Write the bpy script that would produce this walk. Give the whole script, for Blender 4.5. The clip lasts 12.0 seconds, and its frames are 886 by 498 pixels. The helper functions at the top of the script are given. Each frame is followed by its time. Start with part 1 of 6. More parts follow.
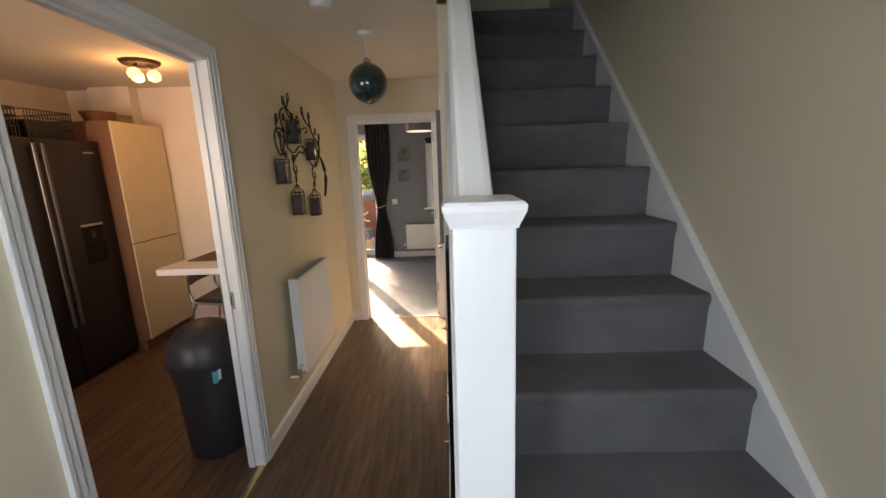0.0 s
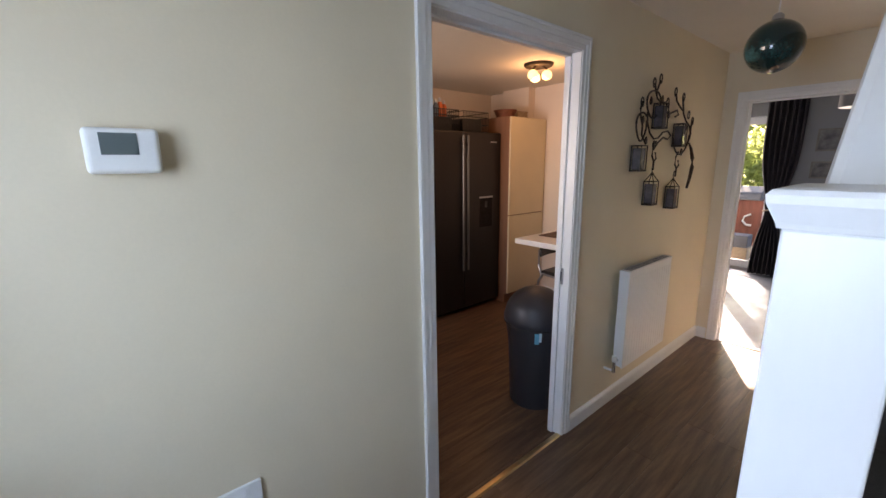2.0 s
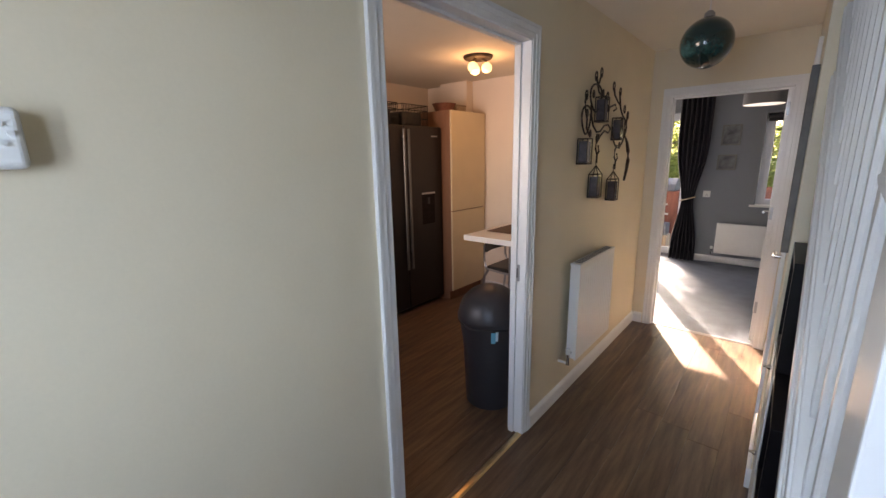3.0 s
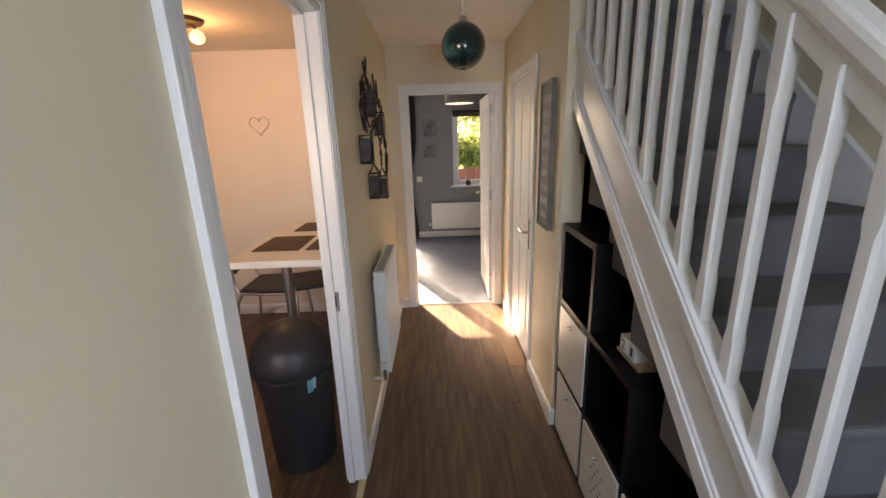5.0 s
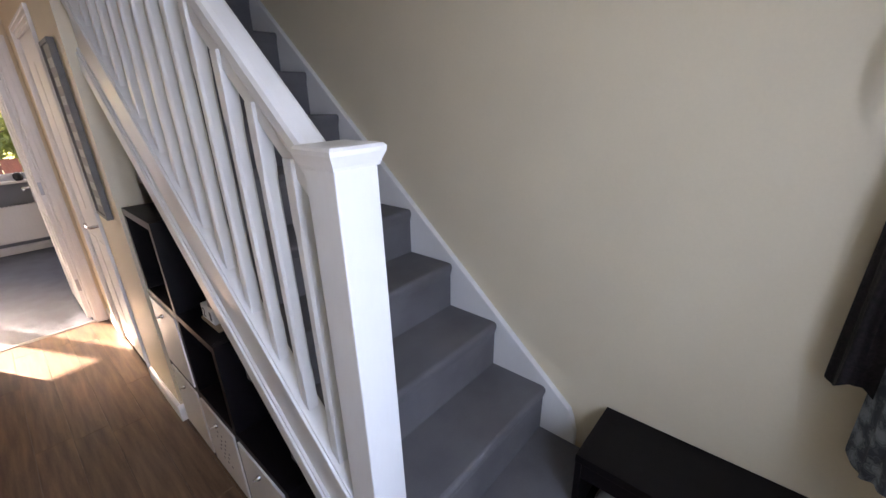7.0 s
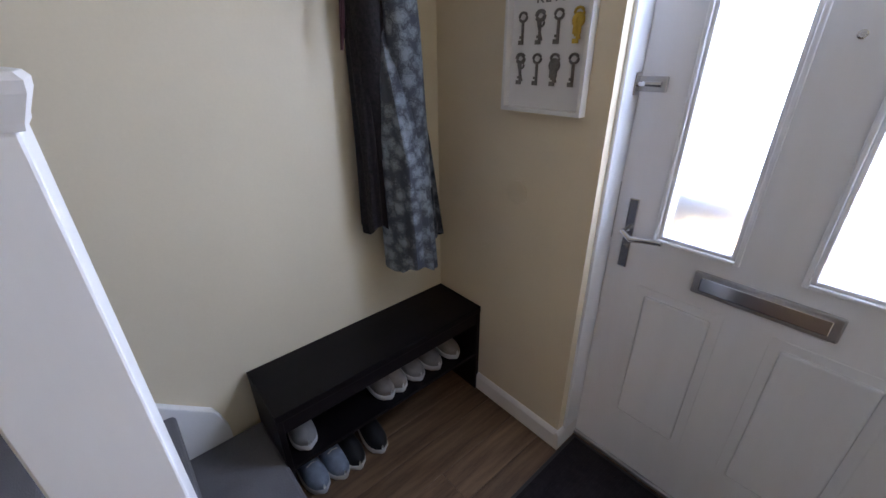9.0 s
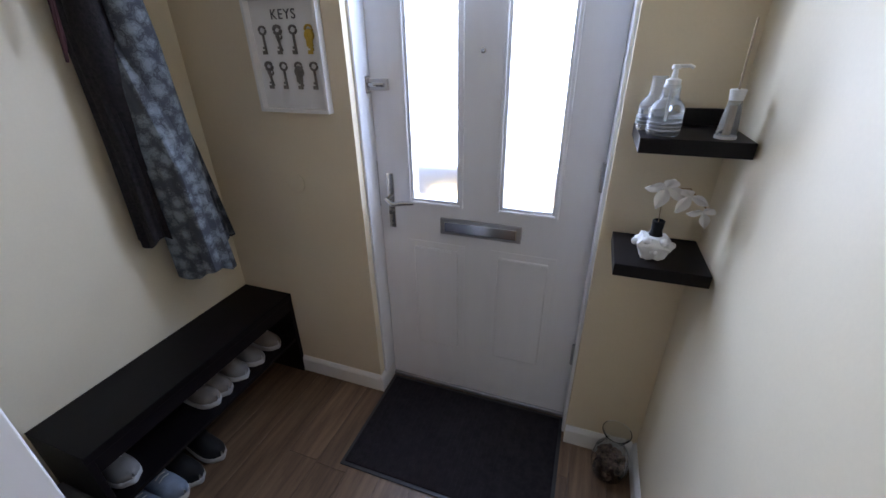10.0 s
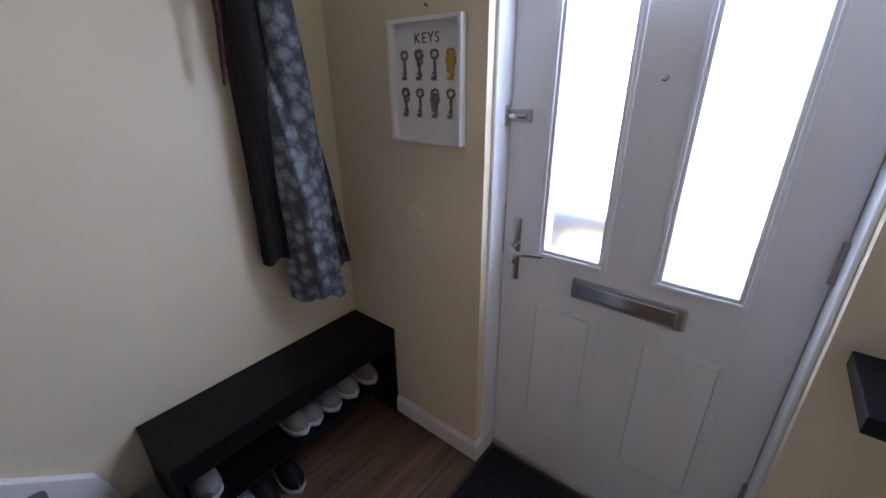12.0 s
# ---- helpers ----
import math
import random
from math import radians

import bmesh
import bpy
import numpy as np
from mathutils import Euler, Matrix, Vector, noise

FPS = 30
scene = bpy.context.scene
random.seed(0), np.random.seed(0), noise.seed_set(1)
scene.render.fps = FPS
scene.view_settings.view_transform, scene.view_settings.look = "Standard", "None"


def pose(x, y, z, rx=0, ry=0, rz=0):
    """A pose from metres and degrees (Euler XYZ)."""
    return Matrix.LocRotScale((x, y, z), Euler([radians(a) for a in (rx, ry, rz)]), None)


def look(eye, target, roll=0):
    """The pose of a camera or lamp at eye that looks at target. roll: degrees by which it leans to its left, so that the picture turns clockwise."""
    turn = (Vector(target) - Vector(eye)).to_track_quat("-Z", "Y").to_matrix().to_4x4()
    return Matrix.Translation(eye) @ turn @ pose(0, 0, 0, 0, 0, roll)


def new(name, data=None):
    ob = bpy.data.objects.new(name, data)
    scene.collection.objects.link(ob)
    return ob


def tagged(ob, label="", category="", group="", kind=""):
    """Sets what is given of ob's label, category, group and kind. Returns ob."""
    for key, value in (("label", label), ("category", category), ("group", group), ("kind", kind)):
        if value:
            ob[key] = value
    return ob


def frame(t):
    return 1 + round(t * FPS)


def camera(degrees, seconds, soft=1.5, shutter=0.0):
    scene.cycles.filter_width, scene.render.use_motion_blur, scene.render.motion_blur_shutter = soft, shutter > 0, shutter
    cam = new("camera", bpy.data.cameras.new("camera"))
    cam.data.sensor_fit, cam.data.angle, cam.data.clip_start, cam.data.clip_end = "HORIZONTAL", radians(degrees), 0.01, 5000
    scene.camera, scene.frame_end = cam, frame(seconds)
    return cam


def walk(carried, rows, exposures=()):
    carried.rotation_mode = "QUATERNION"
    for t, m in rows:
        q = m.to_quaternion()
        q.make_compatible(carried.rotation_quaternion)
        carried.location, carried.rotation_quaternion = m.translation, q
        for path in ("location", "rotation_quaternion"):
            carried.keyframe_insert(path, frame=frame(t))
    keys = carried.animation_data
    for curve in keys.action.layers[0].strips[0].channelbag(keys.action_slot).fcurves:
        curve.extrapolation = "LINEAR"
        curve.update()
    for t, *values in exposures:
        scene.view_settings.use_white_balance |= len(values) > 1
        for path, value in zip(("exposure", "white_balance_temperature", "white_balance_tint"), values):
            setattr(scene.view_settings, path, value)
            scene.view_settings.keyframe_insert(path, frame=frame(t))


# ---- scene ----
cam = camera(95.8, 12.0)
PATH = [
    (0, (0.035, -0.038, 1.533), (-0.004, 1.918, 1.118), -1.9),
    (0.5, (0.187, 0.119, 1.524), (-0.369, 1.997, 1.118), -1.9),
    (1, (0.236, 0.119, 1.507), (-0.799, 1.777, 1.084), -1.6),
    (1.5, (0.175, 0.055, 1.51), (-1.213, 1.433, 1.091), -0.9),
    (2, (0.119, 0.019, 1.509), (-1.379, 1.275, 1.088), -0.7),
    (2.5, (0.07, 0.035, 1.489), (-1.343, 1.378, 1.042), -1.0),
    (4.3, (-0.415, 0.113, 1.545), (-0.971, 1.986, 1.12), -1.3),
    (4.5, (-0.459, 0.133, 1.543), (-0.833, 2.045, 1.09), -1.3),
    (5, (-0.587, 0.229, 1.566), (-0.573, 2.156, 1.031), -1.9),
    (5.5, (-0.551, 0.23, 1.559), (-0.12, 2.082, 0.939), -2.3),
    (6, (-0.471, 0.099, 1.564), (0.303, 1.814, 0.884), -2.2),
    (6.5, (-0.389, -0.001, 1.556), (0.667, 1.548, 0.86), -2.1),
    (7, (-0.327, -0.043, 1.547), (1.068, 1.207, 0.846), -1.9),
    (7.5, (-0.309, 0.04, 1.537), (1.401, 0.771, 0.8), -1.3),
    (7.7, (-0.312, 0.094, 1.512), (1.473, 0.526, 0.72), -1.5),
    (9.3, (-0.405, 0.565, 1.488), (0.725, -0.828, 0.605), -1.0),
    (9.5, (-0.47, 0.617, 1.507), (0.5, -0.887, 0.613), -1.1),
    (10, (-0.594, 0.654, 1.529), (0.018, -1.02, 0.621), -0.9),
    (10.5, (-0.64, 0.663, 1.537), (-0.31, -1.082, 0.617), -0.5),
    (11, (-0.566, 0.609, 1.522), (-0.022, -1.093, 0.624), -0.7),
    (11.5, (-0.501, 0.528, 1.518), (0.412, -1.046, 0.689), -1.0),
    (12, (-0.47, 0.43, 1.515), (0.68, -1.005, 0.729), -0.5),
]

EXPOSURES = [(0.0, 3.2, 9460, 23), (0.5, 3.37, 9680, 24), (1.0, 3.2, 8600, 24), (1.6, 3.2, 7800, 25), (2.5, 3.22, 7700, 24), (4.5, 3.07, 9240, 25), (5.0, 3.32, 8800, 25), (5.5, 3.47, 8360, 26), (7.0, 3.47, 8060, 32), (7.7, 3.32, 7730, 33), (9.5, 3.62, 7620, 31), (10.5, 3.17, 7280, 30), (11.5, 3.02, 7840, 34), (12.0, 3.27, 7500, 35)]
walk(cam, [(t, look(eye, target, roll)) for t, eye, target, roll in PATH], EXPOSURES)

# ---- world, sun, lamps ----
SUN_TO = Vector((-0.508, 1.0, 0.537)).normalized()
world = bpy.data.worlds.new("world")
scene.world = world
world.use_nodes = True
wn = world.node_tree.nodes
sky = wn.new("ShaderNodeTexSky")
sky.sky_type = "NISHITA"
sky.sun_disc = False
sky.sun_elevation = math.asin(SUN_TO.z)
sky.sun_rotation = math.atan2(SUN_TO.x, SUN_TO.y)
wn["Background"].inputs["Strength"].default_value = 0.11
world.node_tree.links.new(sky.outputs["Color"], wn["Background"].inputs["Color"])


def lamp(name, kind, energy, colour, m, sx=0.0, sy=0.0, radius=0.0):
    d = bpy.data.lights.new(name, kind)
    d.energy, d.color = energy, colour
    if kind == "AREA":
        d.shape, d.size, d.size_y = "RECTANGLE", sx, sy
    if kind == "POINT":
        d.shadow_soft_size = radius
    ob = new(name, d)
    ob.matrix_world = m
    return ob


sun = lamp("sun", "SUN", 5.0, (1.0, 0.90, 0.76), look(SUN_TO * 30, (0, 0, 0)))
sun.data.angle = radians(0.6)
lamp("skylight_door", "AREA", 2.85, (0.41, 0.66, 1.0), look((-0.235, -0.815, 1.46), (-0.235, 0.6, 1.02)), 0.66, 0.80)
lamp("ground_light_door", "AREA", 0.6, (1.0, 0.90, 0.50), look((-0.235, -1.05, 0.72), (-0.235, 0.6, 1.9)), 0.7, 0.4)
lamp("kitchen_bulb", "POINT", 0.55, (1.0, 0.57, 0.28), pose(-2.08, 2.93, 2.12), radius=0.05)
# Added fill in the patio opening, makes up for weak bounce at the hall's end
lamp("patio_fill", "AREA", 2.5, (0.84, 0.92, 1.0), look((-1.92, 6.68, 1.25), (-0.6, 3.6, 1.2)), 0.66, 1.6)
# Added lamp for an unseen south window, narrowed to reach the north wall, not the floor
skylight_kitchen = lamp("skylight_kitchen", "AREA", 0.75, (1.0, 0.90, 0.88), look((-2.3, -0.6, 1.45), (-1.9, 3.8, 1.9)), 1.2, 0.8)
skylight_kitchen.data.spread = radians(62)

# ---- materials ----
MATS = {}


def material(name, colour, rough=0.6, metal=0.0, vary=0.12, scale=6.0, bump=0.0, bump_scale=200.0, stretch=(1, 1, 1), second=None, mix_scale=None, coat=0.0, spec=0.5, emit=None, emit_strength=0.0, island=0.0, transmission=0.0, sheen=0.0):
    m = bpy.data.materials.new(name)
    m.use_nodes = True
    nt = m.node_tree
    n, l = nt.nodes, nt.links
    b = n["Principled BSDF"]
    b.inputs["Roughness"].default_value = rough
    b.inputs["Metallic"].default_value = metal
    b.inputs["Coat Weight"].default_value = coat
    b.inputs["Specular IOR Level"].default_value = spec
    b.inputs["Transmission Weight"].default_value = transmission
    b.inputs["Sheen Weight"].default_value = sheen
    tc = n.new("ShaderNodeTexCoord")
    mp = n.new("ShaderNodeMapping")
    mp.inputs["Scale"].default_value = stretch
    l.new(tc.outputs["Object"], mp.inputs["Vector"])
    big = n.new("ShaderNodeTexNoise")
    big.inputs["Scale"].default_value = scale
    big.inputs["Detail"].default_value = 5
    l.new(mp.outputs["Vector"], big.inputs["Vector"])
    fine = n.new("ShaderNodeTexNoise")
    fine.inputs["Scale"].default_value = bump_scale
    fine.inputs["Detail"].default_value = 3
    l.new(mp.outputs["Vector"], fine.inputs["Vector"])
    ramp = n.new("ShaderNodeValToRGB")
    ramp.color_ramp.elements[0].position = 0.3
    ramp.color_ramp.elements[1].position = 0.7
    dark = [c * (1 - vary) for c in colour]
    light = second or [min(1, c * (1 + vary * 0.6)) for c in colour]
    ramp.color_ramp.elements[0].color = (*dark, 1)
    ramp.color_ramp.elements[1].color = (*light, 1)
    add = n.new("ShaderNodeMath")
    add.operation = "MULTIPLY_ADD"
    add.inputs[1].default_value = 0.35
    l.new(fine.outputs["Fac"], add.inputs[0])
    l.new(big.outputs["Fac"], add.inputs[2])
    sub = n.new("ShaderNodeMath")
    sub.operation = "SUBTRACT"
    sub.inputs[1].default_value = 0.175
    l.new(add.outputs[0], sub.inputs[0])
    l.new(sub.outputs[0], ramp.inputs["Fac"])
    colour_out = ramp.outputs["Color"]
    if island:
        oi = n.new("ShaderNodeObjectInfo")
        mr = n.new("ShaderNodeMapRange")
        mr.inputs["To Min"].default_value = 1 - island
        mr.inputs["To Max"].default_value = 1 + island
        l.new(oi.outputs["Random"], mr.inputs["Value"])
        hsv = n.new("ShaderNodeHueSaturation")
        l.new(mr.outputs["Result"], hsv.inputs["Value"])
        l.new(colour_out, hsv.inputs["Color"])
        colour_out = hsv.outputs["Color"]
    l.new(colour_out, b.inputs["Base Color"])
    if bump:
        bp = n.new("ShaderNodeBump")
        bp.inputs["Strength"].default_value = min(1.0, bump)
        bp.inputs["Distance"].default_value = 0.002
        l.new(fine.outputs["Fac"], bp.inputs["Height"])
        l.new(bp.outputs["Normal"], b.inputs["Normal"])
    if emit:
        b.inputs["Emission Color"].default_value = (*emit, 1)
        b.inputs["Emission Strength"].default_value = emit_strength
    MATS[name] = m
    return m


wall_paint = material("wall_paint", (0.755, 0.648, 0.475), 0.55, vary=0.04, scale=2.5, bump=0.12, bump_scale=120)
kitchen_paint = material("kitchen_paint", (0.77, 0.67, 0.57), 0.6, vary=0.04, scale=2.5, bump=0.12, bump_scale=120)
grey_paint = material("grey_paint", (0.20, 0.215, 0.24), 0.6, vary=0.05, scale=2.5, bump=0.1, bump_scale=120)
ceiling_paint = material("ceiling_paint", (0.80, 0.74, 0.64), 0.8, vary=0.03, scale=3, bump=0.25, bump_scale=60)
gloss_white = material("gloss_white", (0.80, 0.79, 0.77), 0.28, vary=0.03, scale=7, bump=0.06, bump_scale=90, stretch=(1, 1, 0.25))
upvc_white = material("upvc_white", (0.80, 0.81, 0.83), 0.35, vary=0.03, scale=5, bump=0.08, bump_scale=300, stretch=(3, 3, 0.4))
radiator_white = material("radiator_white", (0.80, 0.79, 0.76), 0.3, vary=0.02)
floor_wood = material("floor_wood", (0.120, 0.061, 0.036), 0.36, vary=0.38, scale=5.0, bump=0.25, bump_scale=70, stretch=(7, 0.55, 1), island=0.16, second=(0.20, 0.118, 0.068))
slab_dark = material("slab_dark", (0.05, 0.035, 0.03), 0.8)
stair_carpet = material("stair_carpet", (0.142, 0.137, 0.145), 0.95, vary=0.24, scale=4, bump=1.0, bump_scale=320, sheen=0.05)
room_carpet = material("room_carpet", (0.075, 0.095, 0.132), 0.95, vary=0.18, scale=7, bump=1.0, bump_scale=260, sheen=0.05)
black_wood = material("black_wood", (0.0055, 0.004, 0.005), 0.42, vary=0.3, scale=4, bump=0.15, bump_scale=80, stretch=(4, 0.5, 4), spec=0.18)
storage_white = material("storage_white", (0.72, 0.70, 0.66), 0.4, vary=0.04)
fridge_dark = material("fridge_dark", (0.021, 0.0165, 0.016), 0.36, metal=0.35, vary=0.08, scale=3, bump=0.12, bump_scale=200, stretch=(1, 6, 1))
cabinet_cream = material("cabinet_cream", (0.70, 0.59, 0.40), 0.3, vary=0.03)
cabinet_side = material("cabinet_side", (0.25, 0.12, 0.07), 0.45, vary=0.15, stretch=(4, 4, 0.6))
table_white = material("table_white", (0.78, 0.76, 0.73), 0.3, vary=0.03)
chrome = material("chrome", (0.62, 0.62, 0.63), 0.16, metal=1.0, vary=0.05)
satin_metal = material("satin_metal", (0.45, 0.45, 0.46), 0.35, metal=0.9, vary=0.08)
brass = material("brass", (0.70, 0.55, 0.32), 0.3, metal=1.0, vary=0.1, scale=20)
black_plastic = material("black_plastic", (0.018, 0.018, 0.02), 0.45, vary=0.1)
handle_grey = material("handle_grey", (0.15, 0.145, 0.14), 0.35, metal=0.7)
smoked_glass = material("smoked_glass", (0.10, 0.085, 0.095), 0.12, vary=0.3, scale=30)
bin_grey = material("bin_grey", (0.034, 0.034, 0.040), 0.38, vary=0.08, scale=5, bump=0.15, bump_scale=300)
sticker_blue = material("sticker_blue", (0.10, 0.42, 0.55), 0.4, vary=0.1)
sticker_pale = material("sticker_pale", (0.55, 0.72, 0.78), 0.4, vary=0.05)
white_plastic = material("white_plastic", (0.78, 0.78, 0.75), 0.4, vary=0.03)
lcd_grey = material("lcd_grey", (0.10, 0.13, 0.13), 0.25, vary=0.05)
iron_brown = material("iron_brown", (0.050, 0.034, 0.024), 0.5, metal=0.6, vary=0.3, scale=30)
candle_wax = material("candle_wax", (0.75, 0.70, 0.6), 0.5)
mat_dark = material("mat_dark", (0.021, 0.017, 0.019), 0.95, vary=0.3, scale=40, bump=1.0, bump_scale=300, spec=0.15)
coat_black = material("coat_black", (0.010, 0.008, 0.010), 0.6, vary=0.5, scale=90, bump=1.0, bump_scale=130, second=(0.022, 0.016, 0.020), spec=0.3)
coat_blue = material("coat_blue", (0.045, 0.06, 0.075), 0.85, vary=0.45, scale=11, bump=0.5, bump_scale=120, second=(0.27, 0.33, 0.37), spec=0.25)


def print_flowers(m, light, dark, scale):
    nt = m.node_tree
    ramp = nt.nodes["Color Ramp"]
    tc = nt.nodes["Texture Coordinate"]
    v = nt.nodes.new("ShaderNodeTexVoronoi")
    v.inputs["Scale"].default_value = scale
    v.inputs["Randomness"].default_value = 0.9
    petals = nt.nodes.new("ShaderNodeTexVoronoi")
    petals.inputs["Scale"].default_value = 75
    w = nt.nodes.new("ShaderNodeTexNoise")
    w.inputs["Scale"].default_value = 30
    nt.links.new(tc.outputs["Object"], v.inputs["Vector"])
    nt.links.new(tc.outputs["Object"], petals.inputs["Vector"])
    nt.links.new(tc.outputs["Object"], w.inputs["Vector"])
    half = nt.nodes.new("ShaderNodeMath")
    half.operation = "MULTIPLY"
    half.inputs[1].default_value = 0.95
    nt.links.new(v.outputs["Distance"], half.inputs[0])
    total = half.outputs[0]
    for source, amount in ((petals.outputs["Distance"], 0.28), (w.outputs["Fac"], 0.30)):
        mx = nt.nodes.new("ShaderNodeMath")
        mx.operation = "MULTIPLY_ADD"
        mx.inputs[1].default_value = amount
        nt.links.new(source, mx.inputs[0])
        nt.links.new(total, mx.inputs[2])
        total = mx.outputs[0]
    turns = nt.nodes.new("ShaderNodeMath")
    turns.operation = "MULTIPLY"
    turns.inputs[1].default_value = 48
    nt.links.new(total, turns.inputs[0])
    rings = nt.nodes.new("ShaderNodeMath")
    rings.operation = "SINE"
    nt.links.new(turns.outputs[0], rings.inputs[0])
    petal_edge = nt.nodes.new("ShaderNodeMath")
    petal_edge.operation = "MULTIPLY_ADD"
    petal_edge.inputs[1].default_value = 0.085
    nt.links.new(rings.outputs[0], petal_edge.inputs[0])
    nt.links.new(total, petal_edge.inputs[2])
    nt.links.new(petal_edge.outputs[0], ramp.inputs["Fac"])
    e = ramp.color_ramp.elements
    e[0].position, e[1].position = 0.48, 0.90
    e[0].color, e[1].color = (*light, 1), (*dark, 1)


coat_slate = material("coat_slate", (0.03, 0.034, 0.042), 0.85, vary=0.4, scale=22, bump=0.5, bump_scale=120, second=(0.085, 0.09, 0.105), spec=0.2)
print_flowers(coat_blue, (0.25, 0.295, 0.33), (0.075, 0.085, 0.102), 21)
print_flowers(coat_slate, (0.12, 0.13, 0.155), (0.03, 0.033, 0.041), 22)
coat_red = material("coat_red", (0.055, 0.012, 0.015), 0.85, vary=0.4, scale=12, bump=0.5, bump_scale=150)
shoe_black = material("shoe_black", (0.009, 0.009, 0.010), 0.6, vary=0.2, spec=0.3)
shoe_grey = material("shoe_grey", (0.16, 0.20, 0.25), 0.8, vary=0.2, scale=30)
shoe_beige = material("shoe_beige", (0.20, 0.165, 0.14), 0.7, vary=0.12, scale=30)
shoe_pale = material("shoe_pale", (0.20, 0.19, 0.18), 0.65, vary=0.08, scale=20)
sole_white = material("sole_white", (0.5, 0.5, 0.49), 0.6, vary=0.06)
key_metal = material("key_metal", (0.20, 0.19, 0.18), 0.4, metal=0.8, vary=0.3, scale=40)
key_gold = material("key_gold", (0.55, 0.36, 0.05), 0.4, metal=0.3, vary=0.2)
paper_white = material("paper_white", (0.74, 0.74, 0.74), 0.7, vary=0.03)
ink_dark = material("ink_dark", (0.09, 0.09, 0.10), 0.6)
photo_dark = material("photo_dark", (0.035, 0.035, 0.04), 0.4, vary=0.6, scale=9, second=(0.22, 0.22, 0.23))
sign_grey = material("sign_grey", (0.17, 0.16, 0.15), 0.6, vary=0.25, scale=14)
lettering_grey = material("lettering_grey", (0.38, 0.37, 0.35), 0.7, vary=0.3, scale=60)
ceramic_white = material("ceramic_white", (0.75, 0.74, 0.72), 0.35, vary=0.05, scale=30)
mat_brown = material("mat_brown", (0.10, 0.062, 0.045), 0.7, vary=0.3, scale=60, bump=0.6, bump_scale=200)
basket_brown = material("basket_brown", (0.20, 0.075, 0.045), 0.7, vary=0.3, scale=40, bump=0.6)
wire_black = material("wire_black", (0.025, 0.025, 0.028), 0.4, metal=0.5)
orange_plastic = material("orange_plastic", (0.65, 0.14, 0.04), 0.4)
wicker_pale = material("wicker_pale", (0.42, 0.32, 0.22), 0.8, vary=0.2, scale=40, bump=0.5)
curtain_dark = material("curtain_dark", (0.022, 0.02, 0.027), 0.8, vary=0.25, scale=8, bump=0.3, bump_scale=200)
blind_dark = material("blind_dark", (0.03, 0.03, 0.035), 0.7)
shade_grey = material("shade_grey", (0.20, 0.20, 0.21), 0.6, vary=0.05, transmission=0.0)
fence_red = material("fence_red", (0.24, 0.085, 0.06), 0.8, vary=0.25, scale=6, bump=0.5, stretch=(3, 3, 0.5), island=0.12)
paving = material("paving", (0.34, 0.32, 0.30), 0.85, vary=0.2, scale=4, bump=0.5, island=0.12)
ground_grass = material("ground_grass", (0.07, 0.10, 0.03), 0.95, vary=0.4, scale=3, bump=1.0, bump_scale=60)
bark = material("bark", (0.15, 0.11, 0.08), 0.9, vary=0.3, scale=20, bump=1.0, bump_scale=60)
outside_shape_blue = material("outside_shape_blue", (0.10, 0.16, 0.25), 0.6, vary=0.3, scale=9)
bbq_cover = material("bbq_cover", (0.10, 0.11, 0.13), 0.6, vary=0.2, scale=8)
wall_brick_far = material("wall_brick_far", (0.34, 0.20, 0.15), 0.85, vary=0.2, scale=12)
bulb_glow = material("bulb_glow", (1.0, 0.8, 0.5), 0.3, emit=(1.0, 0.62, 0.24), emit_strength=0.27)
lamp_diffuser = material("lamp_diffuser", (0.8, 0.8, 0.78), 0.5, emit=(1.0, 0.96, 0.88), emit_strength=0.09)
petal_white = material("petal_white", (0.78, 0.76, 0.73), 0.6, vary=0.05, scale=30)
label_grey = material("label_grey", (0.30, 0.32, 0.34), 0.5)
heart_wire = material("heart_wire", (0.55, 0.46, 0.38), 0.6, vary=0.1)
reed_wood = material("reed_wood", (0.35, 0.24, 0.14), 0.7)
seed_brown = material("seed_brown", (0.13, 0.07, 0.05), 0.8, vary=0.6, scale=50, second=(0.36, 0.26, 0.2))


def leaf_material(name, a, c):
    m = material(name, a, 0.55, vary=0.35, scale=2.0, second=c)
    b = m.node_tree.nodes["Principled BSDF"]
    tr = m.node_tree.nodes.new("ShaderNodeBsdfTranslucent")
    tr.inputs["Color"].default_value = (0.55, 0.62, 0.25, 1)
    mx = m.node_tree.nodes.new("ShaderNodeMixShader")
    mx.inputs[0].default_value = 0.55
    m.node_tree.links.new(b.outputs[0], mx.inputs[1])
    m.node_tree.links.new(tr.outputs[0], mx.inputs[2])
    m.node_tree.links.new(mx.outputs[0], m.node_tree.nodes["Material Output"].inputs["Surface"])
    return m


leaf_green = leaf_material("leaf_green", (0.08, 0.12, 0.035), (0.17, 0.22, 0.08))


